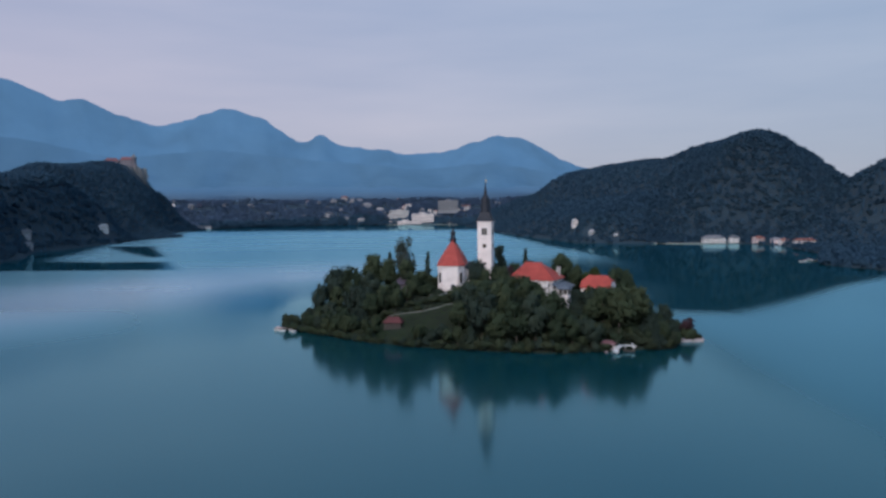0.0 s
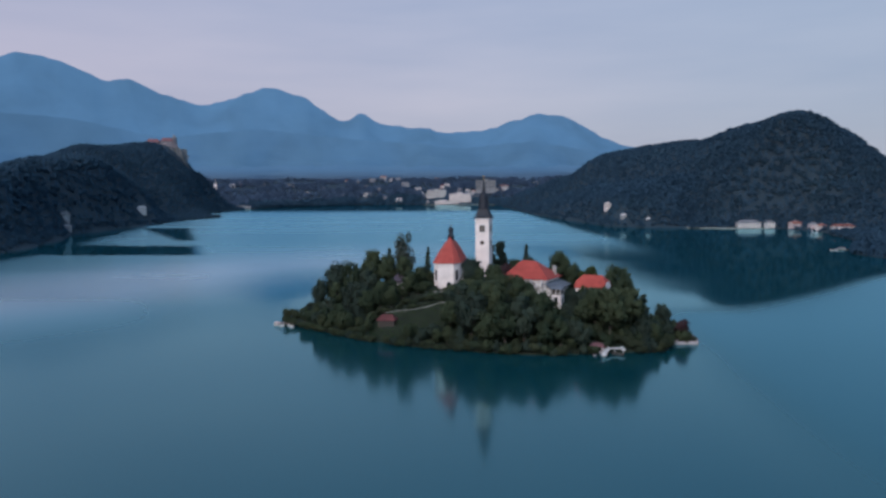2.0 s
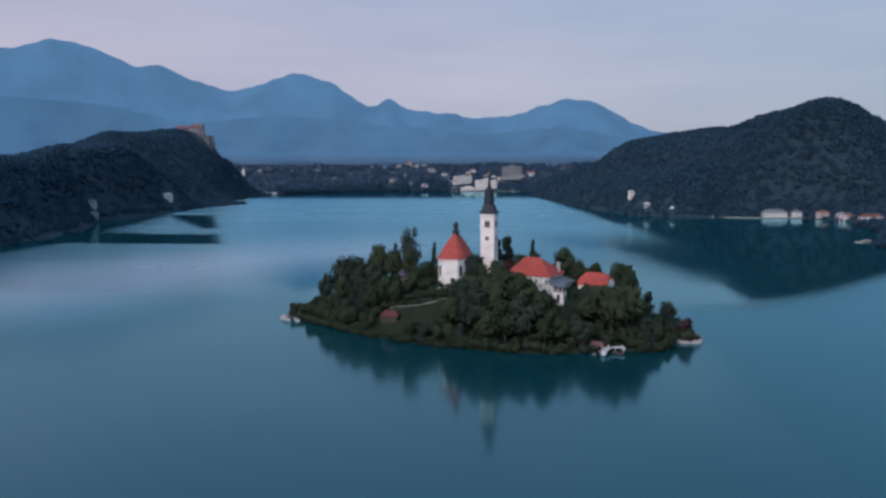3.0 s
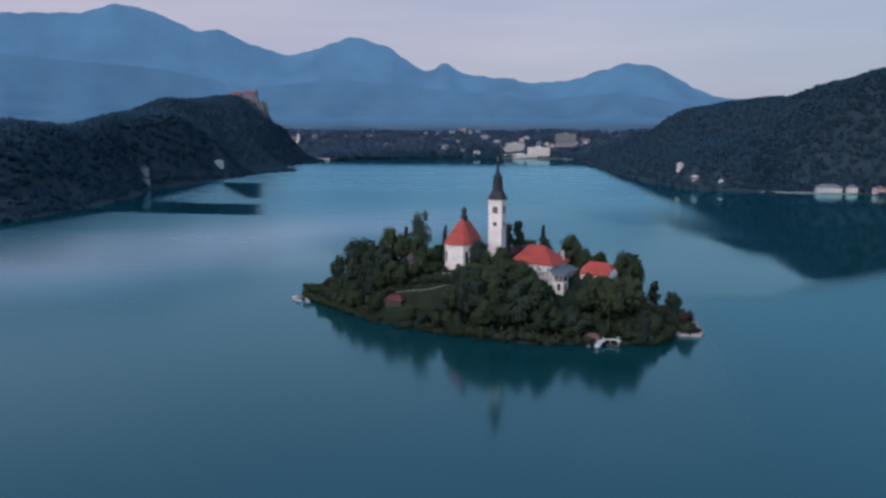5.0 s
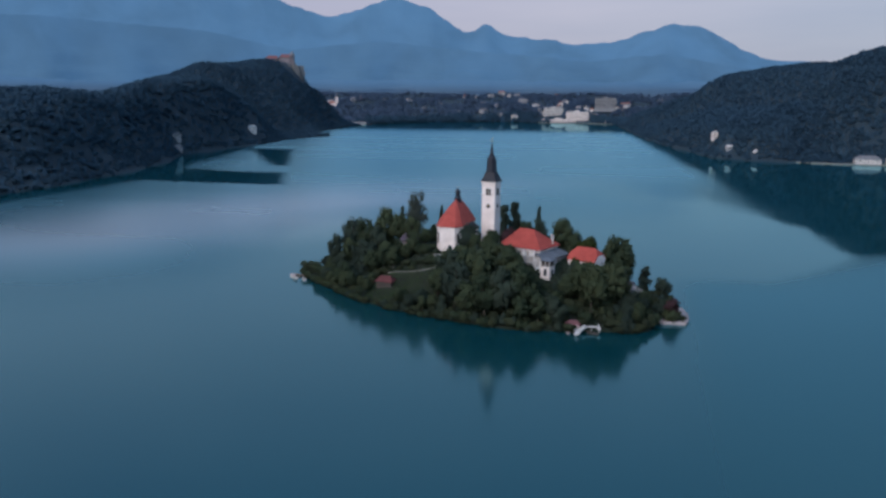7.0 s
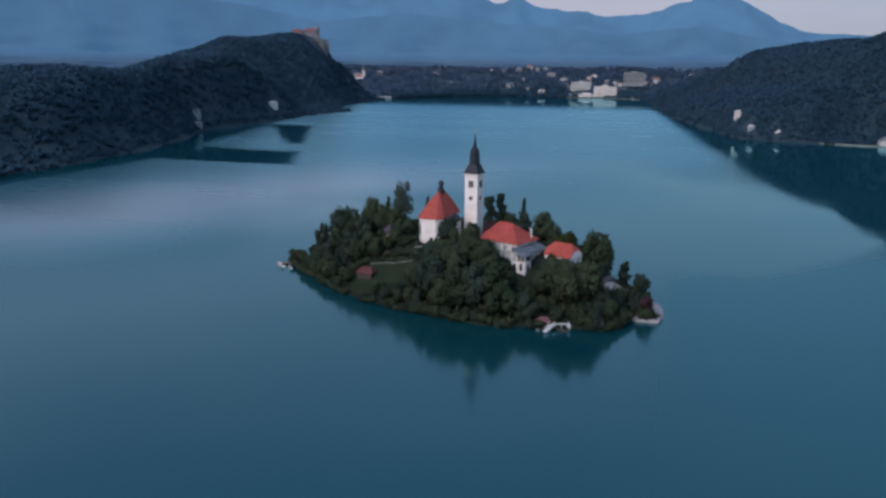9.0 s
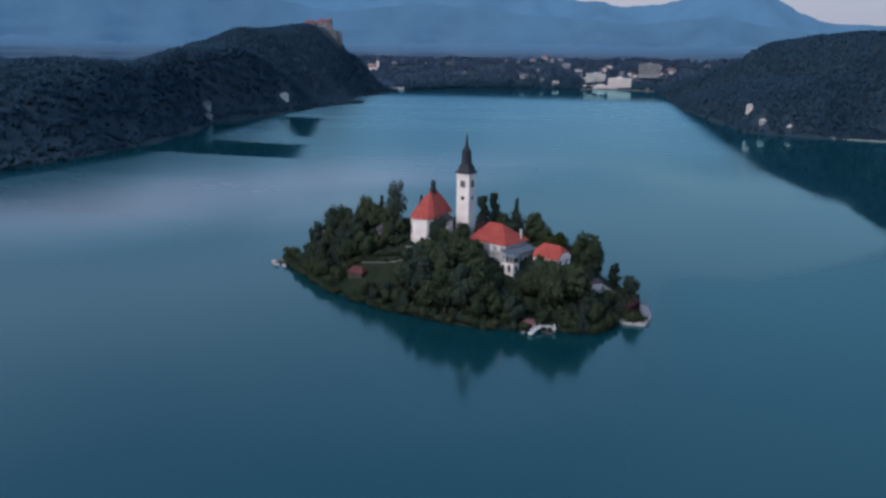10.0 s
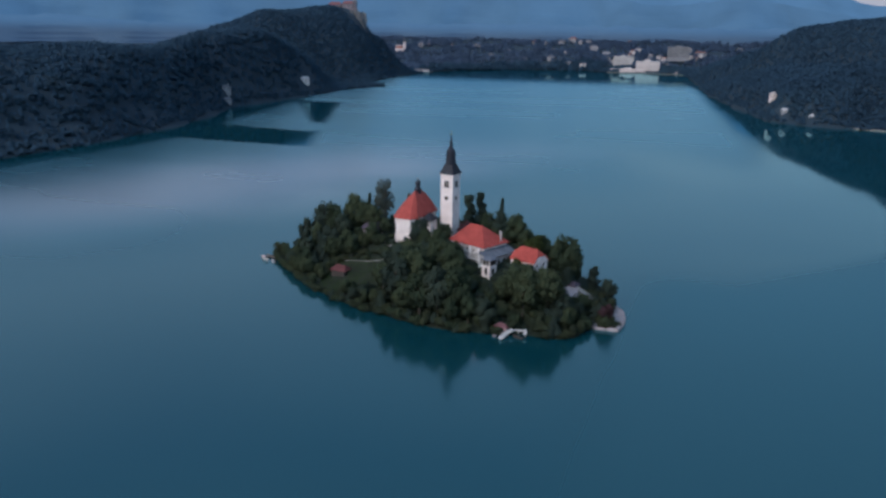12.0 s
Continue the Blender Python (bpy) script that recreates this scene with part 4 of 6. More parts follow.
def far_woods():
    rng = np.random.RandomState(3)
    protos = [far_tree(rng, k % 3 == 0) for k in range(12)]
    gx, gy = np.meshgrid(np.arange(-1300, 800, 7.0), np.arange(300, 3330, 7.0))
    x, y = gx.ravel() + rng.uniform(-3.4, 3.4, gx.size), gy.ravel() + rng.uniform(-3.4, 3.4, gx.size)
    # the steep face over the south shore
    sx, sy = np.meshgrid(np.arange(150, 620, 6.0), np.arange(1080, 1300, 5.0))
    x, y = np.append(x, sx.ravel() + rng.uniform(-3, 3, sx.size)), np.append(y, sy.ravel() + rng.uniform(-3, 3, sx.size))
    # a dense fringe along the water
    for (ax, ay), (bx, by) in zip(LAKE, LAKE[1:] + LAKE[:1]):
        m = int(math.hypot(bx - ax, by - ay) / 1.9) if max(ay, by) > 300 and min(ay, by) < 2750 and not (min(ax, bx) > -260 and min(ay, by) > 2560) else 0
        f = rng.uniform(0, 1, m)
        x, y = np.append(x, ax + f * (bx - ax) + rng.uniform(-9, 9, m)), np.append(y, ay + f * (by - ay) + rng.uniform(-9, 9, m))
    n = len(x)
    d = -inside_distance(LAKE, x, y)
    z = land_height(x, y)
    hill = np.where(y < 2400, z, 0)
    dens = np.where(hill > 22, 1.0, np.where(y > 2500, np.where(wobble(x, y, 55) > -0.1, 0.25, 0.06), 0.92))
    dens = np.where(d < 30, 0.8, dens)
    park = (y > 2350) & (d < 90) & (wobble(x, y, 34) > -0.25)
    dens = np.where(park, 0.55, dens)
    keep = (d > -1.0) & (z > -0.4) & (rng.uniform(0, 1, n) < dens)
    # nothing grows out of sight behind the hills
    keep &= ~((x < -1000) & (y < 1300)) & ~((x > 620) & (y > 1500)) & ~((x > 520) & (y < 700))
    left_x = np.interp(y, [p[1] for p in HILL_LEFT], [p[0] for p in HILL_LEFT])
    right_x = np.interp(y, [p[1] for p in HILL_RIGHT[3:]], [p[0] for p in HILL_RIGHT[3:]])
    keep &= ~((x < left_x - 60) & (y < 2000)) & ~((x > right_x + 60) & (y > 1220) & (y < 2300))
    for cx, cy, cr in CLEAR:
        keep &= np.hypot(x - cx, y - cy) > cr
    x, y, z, d = x[keep], y[keep], z[keep], d[keep]
    h = rng.uniform(8.5, 11.5, len(x)) * np.where(y > 2350, rng.uniform(0.9, 1.7, len(x)), 1.0) * np.where(d < 12, 0.6, np.where(d < 25, 0.8, 1.0))
    which = rng.randint(0, len(protos), len(x))
    turn = rng.uniform(0, 2 * math.pi, len(x))
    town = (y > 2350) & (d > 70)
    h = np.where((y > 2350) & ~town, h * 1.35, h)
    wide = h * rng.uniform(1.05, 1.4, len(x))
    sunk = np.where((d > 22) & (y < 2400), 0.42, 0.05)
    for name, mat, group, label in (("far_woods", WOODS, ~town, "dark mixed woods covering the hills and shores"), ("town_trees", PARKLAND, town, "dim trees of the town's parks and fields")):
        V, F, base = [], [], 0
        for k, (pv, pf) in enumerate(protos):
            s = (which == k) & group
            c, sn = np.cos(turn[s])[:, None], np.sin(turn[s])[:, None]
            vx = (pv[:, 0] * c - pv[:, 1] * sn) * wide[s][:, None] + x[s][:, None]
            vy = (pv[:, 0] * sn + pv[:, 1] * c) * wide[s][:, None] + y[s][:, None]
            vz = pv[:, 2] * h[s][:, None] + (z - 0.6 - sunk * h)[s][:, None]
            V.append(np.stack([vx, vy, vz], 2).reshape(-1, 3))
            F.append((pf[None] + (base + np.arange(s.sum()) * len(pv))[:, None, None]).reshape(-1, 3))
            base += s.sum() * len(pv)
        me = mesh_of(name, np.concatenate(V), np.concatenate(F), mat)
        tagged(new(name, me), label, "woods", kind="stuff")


far_woods()


# ---- the island church ----
def arch_window(parent, x, y, z, w, h, side, name="window"):
    """A round-headed opening with a stone surround and a dark pane."""
    m = pose(x, y, z, 0, 0, side)

    def outline(g):
        pts = [(-w / 2 - g, -h / 2 - g), (w / 2 + g, -h / 2 - g)]
        pts += [((w / 2 + g) * math.cos(a), h / 2 - w / 2 + (w / 2 + g) * math.sin(a)) for a in [math.pi * k / 8 for k in range(9)]]
        return pts

    def slab(pts, y0, y1):
        bm = bmesh.new()
        prism(bm, pts, 0, 1)
        for v in bm.verts:
            px, py, pz = v.co
            v.co = (px, y0 + (y1 - y0) * pz, py)
        return bm

    frame_ = part(name, slab(outline(0.16), -0.10, 0.06), STONE, parent, "", m)
    part("pane", slab(outline(0.0), -0.13, -0.06), GLASS, frame_)
    return frame_


def church_tower():
    t = thing("bell_tower", pose(14.9, 344.2, 15.6, 0, 0, -13), "tall white church bell tower with a dark spire", "tower")
    w = 3.1
    bm = bmesh.new()
    prism(bm, [(-w - 0.45, -w - 0.45), (w + 0.45, -w - 0.45), (w + 0.45, w + 0.45), (-w - 0.45, w + 0.45)], -1.5, 1.2)
    prism(bm, [(-w - 0.1, -w - 0.1), (w + 0.1, -w - 0.1), (w + 0.1, w + 0.1), (-w - 0.1, w + 0.1)], 1.2, 8.0)
    prism(bm, [(-w, -w), (w, -w), (w, w), (-w, w)], 8.0, 30.6)
    part("wall", bm, PLASTER, t)
    for z0, z1, g in ((23.6, 23.85, 0.08), (29.3, 29.7, 0.18), (30.6, 30.95, 0.28), (30.95, 31.2, 0.45)):
        bm = bmesh.new()
        box(bm, -w - g, -w - g, z0, w + g, w + g, z1, 0.04)
        part("cornice", bm, PLASTER, t)
    bm = bmesh.new()
    k = math.sqrt(2)
    # square skirt that sweeps up into an eight-sided spire
    lathe(bm, [(3.75 * k, 31.2), (3.65 * k, 31.45), (3.15 * k, 32.2), (2.65 * k, 33.3), (2.3 * k, 34.4), (2.0 * k, 35.3)], 4, math.pi / 4)
    part("skirt_roof", bm, SLATE, t)
    bm = bmesh.new()
    lathe(bm, [(2.15, 35.2), (2.35, 35.5), (2.25, 36.2), (2.15, 38.5), (2.0, 40.8), (1.78, 41.6), (1.15, 42.3), (0.82, 42.9), (0.62, 44.5), (0.4, 46.5), (0.14, 48.4)], 8, math.pi / 8)
    part("spire", bm, SLATE, t)
    bm = bmesh.new()
    lathe(bm, [(0.05, 48.2), (0.28, 48.4), (0.3, 48.6), (0.06, 48.85)], 10)
    box(bm, -0.05, -0.05, 48.8, 0.05, 0.05, 50.0)
    box(bm, -0.35, -0.05, 49.4, 0.35, 0.05, 49.52)
    part("cross", bm, GOLD, t, "small gilded cross and ball")
    for side in (0, 90, 180, 270):
        a = radians(side)
        nx, ny = math.sin(a), -math.cos(a)
        for off in (-0.62, 0.62):
            win = arch_window(t, nx * w + off * math.cos(a), ny * w + off * math.sin(a), 26.7, 1.0, 2.9, side, "belfry_window")
            bm = bmesh.new()
            for z in (-1.1, -0.55, 0.0, 0.55):
                box(bm, -0.45, -0.2, z - 0.12, 0.45, -0.13, z + 0.12)
            part("louvre", bm, WOOD, win)
        bm = bmesh.new()
        brow = [(1.7 * math.cos(q), 0.95 * math.sin(q)) for q in [math.pi * j / 10 for j in range(11)]]
        prism(bm, [(px, py) for px, py in brow], 0, 1)
        for v in bm.verts:
            v.co = (v.co.x, -0.3 + 0.36 * v.co.z, v.co.y)
        part("arched_gable", bm, PLASTER, t, "", pose(nx * w, ny * w, 29.7, 0, 0, side))
        bm = bmesh.new()
        lathe(bm, [(0.95, 0.0), (0.95, 0.12), (0.85, 0.16)], 24)
        bmesh.ops.rotate(bm, verts=bm.verts, matrix=Matrix.Rotation(math.pi / 2, 3, "X"))
        clock = part("clock_face", bm, DARK_WOOD, t, "round dark clock face", pose(nx * w, ny * w, 20.4, 0, 0, side))
        bm = bmesh.new()
        box(bm, -0.05, -0.22, -0.1, 0.05, -0.18, 0.7)
        box(bm, -0.1, -0.22, -0.05, 0.5, -0.18, 0.05)
        part("clock_hand", bm, GOLD, clock)


def church():
    c = thing("church", pose(-0.9, 327.2, 16.6, 0, 0, -5), "white island church with a steep red tiled roof", "church")
    w, f, n, l, h = 5.5, 3.3, 2.8, 22.5, 11.5
    shape = [(-f, 0), (f, 0), (w, n), (w, l), (-w, l), (-w, n)]

    def grown(g):
        return [(-f - g * 0.5, -g), (f + g * 0.5, -g), (w + g, n - g * 0.4), (w + g, l + g), (-w - g, l + g), (-w - g, n - g * 0.4)]

    bm = bmesh.new()
    prism(bm, shape, -3, h)
    part("wall", bm, PLASTER, c)
    bm = bmesh.new()
    prism(bm, grown(0.18), -3, 0.9)
    part("plinth", bm, STONE, c, "grey stone plinth")
    bm = bmesh.new()
    prism(bm, grown(0.3), h - 0.55, h)
    part("cornice", bm, PLASTER, c)
    bm = bmesh.new()
    e0 = [bm.verts.new((x, y, h)) for x, y in grown(0.5)]
    e1 = [bm.verts.new((x, y, h + 0.25)) for x, y in grown(0.55)]
    a, b = bm.verts.new((0, 11.5, h + 10.6)), bm.verts.new((0, l - 5.0, h + 10.4))
    bm.faces.new(e0[::-1])
    for i in range(6):
        bm.faces.new((e0[i], e0[(i + 1) % 6], e1[(i + 1) % 6], e1[i]))
    # slopes that swell outwards a little before they meet the ridge
    rings, tops = [e1], (a, a, a, b, b, a)
    for f_in, f_up in ((0.82, 0.22), (0.59, 0.48), (0.31, 0.76)):
        rings.append([bm.verts.new(tip.co.lerp(v.co, f_in).to_2d().to_3d() + Vector((0, 0, h + 0.25 + 10.3 * f_up))) for v, tip in zip(e1, tops)])
    for lo, hi in zip(rings, rings[1:]):
        for i in range(6):
            bm.faces.new((lo[i], lo[(i + 1) % 6], hi[(i + 1) % 6], hi[i]))
    m = rings[-1]
    bm.faces.new((m[0], m[1], a)), bm.faces.new((m[1], m[2], a)), bm.faces.new((m[2], m[3], b, a))
    bm.faces.new((m[3], m[4], b)), bm.faces.new((m[4], m[5], a, b)), bm.faces.new((m[5], m[0], a))
    roof = part("roof", bm, RED_TILE, c, "steep red tiled roof")
    bm = bmesh.new()
    tube(bm, (0, 11.4, h + 10.6), (0, l - 4.9, h + 10.4), 0.2, 0.2, 8)
    part("ridge_tiles", bm, RED_TILE, roof)
    # ridge turret
    bm = bmesh.new()
    lathe(bm, [(1.5, 21.4), (1.45, 23.0), (1.75, 23.3), (1.8, 23.6), (1.3, 24.1), (1.05, 24.5), (1.05, 26.0), (1.35, 26.2), (1.2, 26.8), (0.7, 27.4), (0.3, 27.8), (0.12, 28.6)], 8, math.pi / 8, 0, 14.5)
    turret = part("ridge_turret", bm, SLATE, c, "dark ridge turret with an onion cap", pose(0, 0, -1.3))
    bm = bmesh.new()
    box(bm, -0.04, 14.46, 28.0, 0.04, 14.54, 29.0)
    box(bm, -0.25, 14.46, 28.5, 0.25, 14.54, 28.6)
    part("cross", bm, GOLD, turret)
    for x, y, side in ((-w, 6, 270), (-w, 11.5, 270), (-w, 17, 270), (w, 16.5, 90), (w, 20, 90)):
        arch_window(c, x, y, 6.6, 1.5, 4.6, side)
    ang = math.degrees(math.atan2(n, w - f))
    arch_window(c, (f + w) / 2, n / 2, 6.6, 1.3, 4.4, ang)
    arch_window(c, -(f + w) / 2, n / 2, 6.6, 1.3, 4.4, -ang)
    arch_window(c, 1.2, 0, 2.2, 1.7, 2.9, 0, "door")
    # sacristy
    bm = bmesh.new()
    box(bm, w, 7.2, -3, w + 4.4, 13.8, 10.2)
    sac = part("sacristy", bm, PLASTER, c, "low white side chapel")
    bm = bmesh.new()
    hip_roof(bm, 6.6, 4.5, 10.2, 2.8, 2.8, 0.5)
    part("roof", bm, SLATE, sac, "dark side-chapel roof", pose(w + 2.2, 10.5, 0, 0, 0, 90))
    window(sac, w + 4.4, 10.5, 6.0, 1.0, 1.6, 90)
    window(sac, w + 2.2, 7.2, 6.0, 1.0, 1.6, 0)


church_tower()
church()


# ---- the island houses ----
def half_hip_roof(bm, w, d, z, rise, over, hip, share=0.5, thick=0.25):
    """A gabled roof whose gable tips are cut back by small hips."""
    x, y, r = w / 2 + over, d / 2 + over, w / 2 + over - hip
    e0 = [bm.verts.new(p) for p in ((-x, -y, z - thick), (x, -y, z - thick), (x, y, z - thick), (-x, y, z - thick))]
    e1 = [bm.verts.new(p) for p in ((-x, -y, z), (x, -y, z), (x, y, z), (-x, y, z))]
    g = [bm.verts.new((sx * x, sy * y * (1 - share), z + rise * share)) for sx, sy in ((-1, -1), (1, -1), (1, 1), (-1, 1))]
    a, b = bm.verts.new((-r, 0, z + rise)), bm.verts.new((r, 0, z + rise))
    bm.faces.new(e0[::-1])
    for i in range(4):
        bm.faces.new((e0[i], e0[(i + 1) % 4], e1[(i + 1) % 4], e1[i]))
    bm.faces.new((e1[0], e1[1], g[1], b, a, g[0])), bm.faces.new((e1[2], e1[3], g[3], a, b, g[2]))
    bm.faces.new((g[1], g[2], b)), bm.faces.new((g[3], g[0], a))
    bm.faces.new((e1[1], e1[2], g[2], g[1])), bm.faces.new((e1[3], e1[0], g[0], g[3]))


def house(name, m, w, d, h, rise, ridge_len, label, wall=PLASTER, roof_mat=RED_TILE, floors=2, across=4, deep=3, over=0.6, shift=0.0, base=3.0, chimneys=1, windows=True, category="house", group="", win=(1.0, 1.4), gable=False):
    """A house round its foot's middle, its front looking to -y."""
    t = thing(name, m, label, category, group)
    bm = bmesh.new()
    box(bm, -w / 2, -d / 2, -base, w / 2, d / 2, h)
    if gable:
        for k in (-1, 1):
            end = [(-d / 2, h), (d / 2, h), (d / 2 * 0.46, h + rise * 0.5), (-d / 2 * 0.46, h + rise * 0.5)]
            outer = [bm.verts.new((k * (w / 2 + over + 0.03), py, pz)) for py, pz in end]
            inner = [bm.verts.new((k * (w / 2 - 0.3), py, pz)) for py, pz in end]
            bm.faces.new(outer), bm.faces.new(inner[::-1])
            for q in range(4):
                bm.faces.new((outer[q], inner[q], inner[(q + 1) % 4], outer[(q + 1) % 4]))
    part("wall", bm, wall, t)
    bm = bmesh.new()
    if gable:
        half_hip_roof(bm, w, d, h + 0.26, rise, over, (w - ridge_len) / 2)
    else:
        hip_roof(bm, w, d, h + 0.26, rise, ridge_len, over, shift)
    roof = part("roof", bm, roof_mat, t)
    for k in range(chimneys):
        bm = bmesh.new()
        cx, cy = shift + ridge_len * (0.35 - 0.6 * k) + 0.4, d * 0.12
        top, r = h + rise + 1.1, 0.4
        if chimneys == 2:
            cx, cy, top, r = w * (0.40 + 0.08 * k), d * (0.36 - 0.10 * k), h + rise * 0.70, 0.24
        box(bm, cx - r, cy - r, h + rise * 0.1, cx + r, cy + r, top, 0.04)
        box(bm, cx - r - 0.1, cy - r - 0.1, top, cx + r + 0.1, cy + r + 0.1, top + 0.2)
        part("chimney", bm, PLASTER_OLD, roof)
    if windows:
        step = h / floors
        for fl in range(floors):
            z = step * (fl + 0.55)
            for k in range(across):
                x = -w / 2 + w * (k + 0.5) / across
                window(t, x, -d / 2, z, win[0], min(win[1], step * 0.55), 0)
            for k in range(deep):
                y = -d / 2 + d * (k + 0.5) / deep
                window(t, w / 2, y, z, win[0], min(win[1], step * 0.55), 90)
                window(t, -w / 2, y, z, win[0], min(win[1], step * 0.55), 270)
    return t


RUSTY_TILE = material("dull_red_roof", [(0.25, (0.075, 0.022, 0.021)), (0.6, (0.112, 0.032, 0.031)), (0.8, (0.150, 0.048, 0.043))], 0.4, 0.85, 4.0, 0.25, 0.4, 0.06, random_shift=0.3)
provost = house("provost_house", pose(35.3, 322.6, 14.0, 0, 0, -25), 18.4, 14.2, 9.0, 6.6, 6.5, "large pale island house with a hipped red tiled roof", wall=PLASTER_OLD, across=5, deep=3, shift=-1.5, base=6, chimneys=2, win=(1.1, 1.6), over=0.8)


PLUM = material("plum_sheet_roof", [(0.3, (0.042, 0.033, 0.045)), (0.7, (0.078, 0.060, 0.078))], 0.5, 0.7, 5.0, 0.2, 0.2, 0.03)


def balconies(parent):
    """Two rows of white balconies along the front."""
    for z in (2.6, 5.9):
        bm = bmesh.new()
        box(bm, -7.5, -8.3, z, 7.5, -7.1, z + 0.2)
        slab = part("balcony", bm, PLASTER_OLD, parent)
        for k in range(11):
            bm = bmesh.new()
            box(bm, -7.45 + 1.49 * k - 0.05, -8.28, z + 0.2, -7.45 + 1.49 * k + 0.05, -8.18, z + 1.05)
            part("baluster", bm, PLASTER_OLD, slab)
        bm = bmesh.new()
        box(bm, -7.5, -8.3, z + 1.05, 7.5, -8.16, z + 1.17)
        part("handrail", bm, WHITE_PAINT, slab)
    for x in (-7.3, -2.5, 2.5, 7.3):
        bm = bmesh.new()
        box(bm, x - 0.18, -8.25, -2.0, x + 0.18, -7.9, 9.0)
        part("pillar", bm, WHITE_PAINT, parent)


def side_wing(parent):
    """The low wing along the house's side, under a blue-grey sheet roof."""
    bm = bmesh.new()
    box(bm, 9.2, -9.0, -6, 13.4, 7.0, 5.9)
    wing = part("side_wing", bm, PLASTER_OLD, parent, "low greyish side wing")
    bm = bmesh.new()
    rim = ((9.2, -10.6, 7.9), (14.4, -10.6, 6.1), (14.4, 7.8, 6.1), (9.2, 7.8, 7.9))
    v = [bm.verts.new(p) for p in rim] + [bm.verts.new((x, y, z - 0.22)) for x, y, z in rim]
    for q in ((0, 1, 2, 3), (7, 6, 5, 4), (0, 4, 5, 1), (1, 5, 6, 2), (2, 6, 7, 3), (3, 7, 4, 0)):
        bm.faces.new([v[i] for i in q])
    roof = part("lean_to_roof", bm, CANOPY, wing, "blue-grey sheet lean-to roof")
    for k in range(6):
        y = -8.0 + 2.9 * k
        window(wing, 13.4, y, 3.6, 1.2, 1.7, 90)
        bm = bmesh.new()
        tube(bm, (9.3, y, 7.93), (14.4, y, 6.17), 0.05, 0.05, 5)
        part("roof_seam", bm, CANOPY, roof)
    for x in (9.6, 11.5, 13.2):
        bm = bmesh.new()
        box(bm, x - 0.14, -10.4, -3, x + 0.14, -10.1, 6.2)
        part("post", bm, WHITE_PAINT, wing)
    bm = bmesh.new()
    box(bm, 9.2, -10.4, 2.2, 13.4, -9.0, 2.45)
    part("gallery_floor", bm, WHITE_PAINT, wing)


balconies(provost)
side_wing(provost)


def gatehouse():
    t = thing("gatehouse", pose(44.6, 306.9, 10.0, 0, 0, -22), "small white gatehouse with a dark open loggia", "gatehouse")
    bm = bmesh.new()
    box(bm, -2.0, -2.2, -5, 2.0, 2.2, 8.0, 0.05)
    wall = part("wall", bm, PLASTER, t)
    arch_window(wall, 0.2, -2.2, 5.9, 1.1, 2.8, 0)
    arch_window(wall, 2.0, 0.0, 5.6, 1.1, 2.4, 90)
    # a solid dark block stands for the shade in the open loggia
    bm = bmesh.new()
    box(bm, -1.7, -1.9, 8.0, 1.7, 2.0, 10.2)
    part("loggia", bm, DARK_WOOD, t, "dark block painted as the shade inside the loggia")
    for x, y in ((-1.85, -2.05), (1.85, -2.05), (-1.85, 2.05), (1.85, 2.05), (0.0, -2.05)):
        bm = bmesh.new()
        box(bm, x - 0.13, y - 0.13, 8.0, x + 0.13, y + 0.13, 10.3)
        part("post", bm, PLASTER_OLD, t)
    bm = bmesh.new()
    box(bm, -1.95, -2.12, 8.75, 1.95, -2.02, 8.87)
    part("rail", bm, PLASTER_OLD, t)
    bm = bmesh.new()
    hip_roof(bm, 4.2, 4.4, 10.5, 0.7, 2.0, 0.5)
    part("roof", bm, CANOPY, t, "flat blue-grey roof")


house("chaplain_house", pose(59.2, 313.6, 14.5, 0, 0, -25), 11.4, 8.8, 5.6, 4.6, 6.8, "white island house with a half-hipped red tiled roof", across=4, deep=2, base=6, chimneys=0, win=(1.0, 1.3), gable=True, over=0.45)
gatehouse()
house("hermitage", pose(-20.5, 339.5, 14.5, 0, 0, -12), 8.5, 6.5, 5.0, 3.4, 4.0, "small old house with a dull plum roof among trees", wall=CASTLE_STONE, roof_mat=PLUM, floors=1, across=2, deep=1, chimneys=1)
house("garden_hut", pose(-24.0, 312.4, 6.0, 0, 0, -8), 6.8, 4.8, 0.5, 2.0, 4.4, "low hut with a worn red roof on the slope", wall=DARK_WOOD, roof_mat=RUSTY_TILE, floors=1, across=2, deep=1, chimneys=0, windows=False)


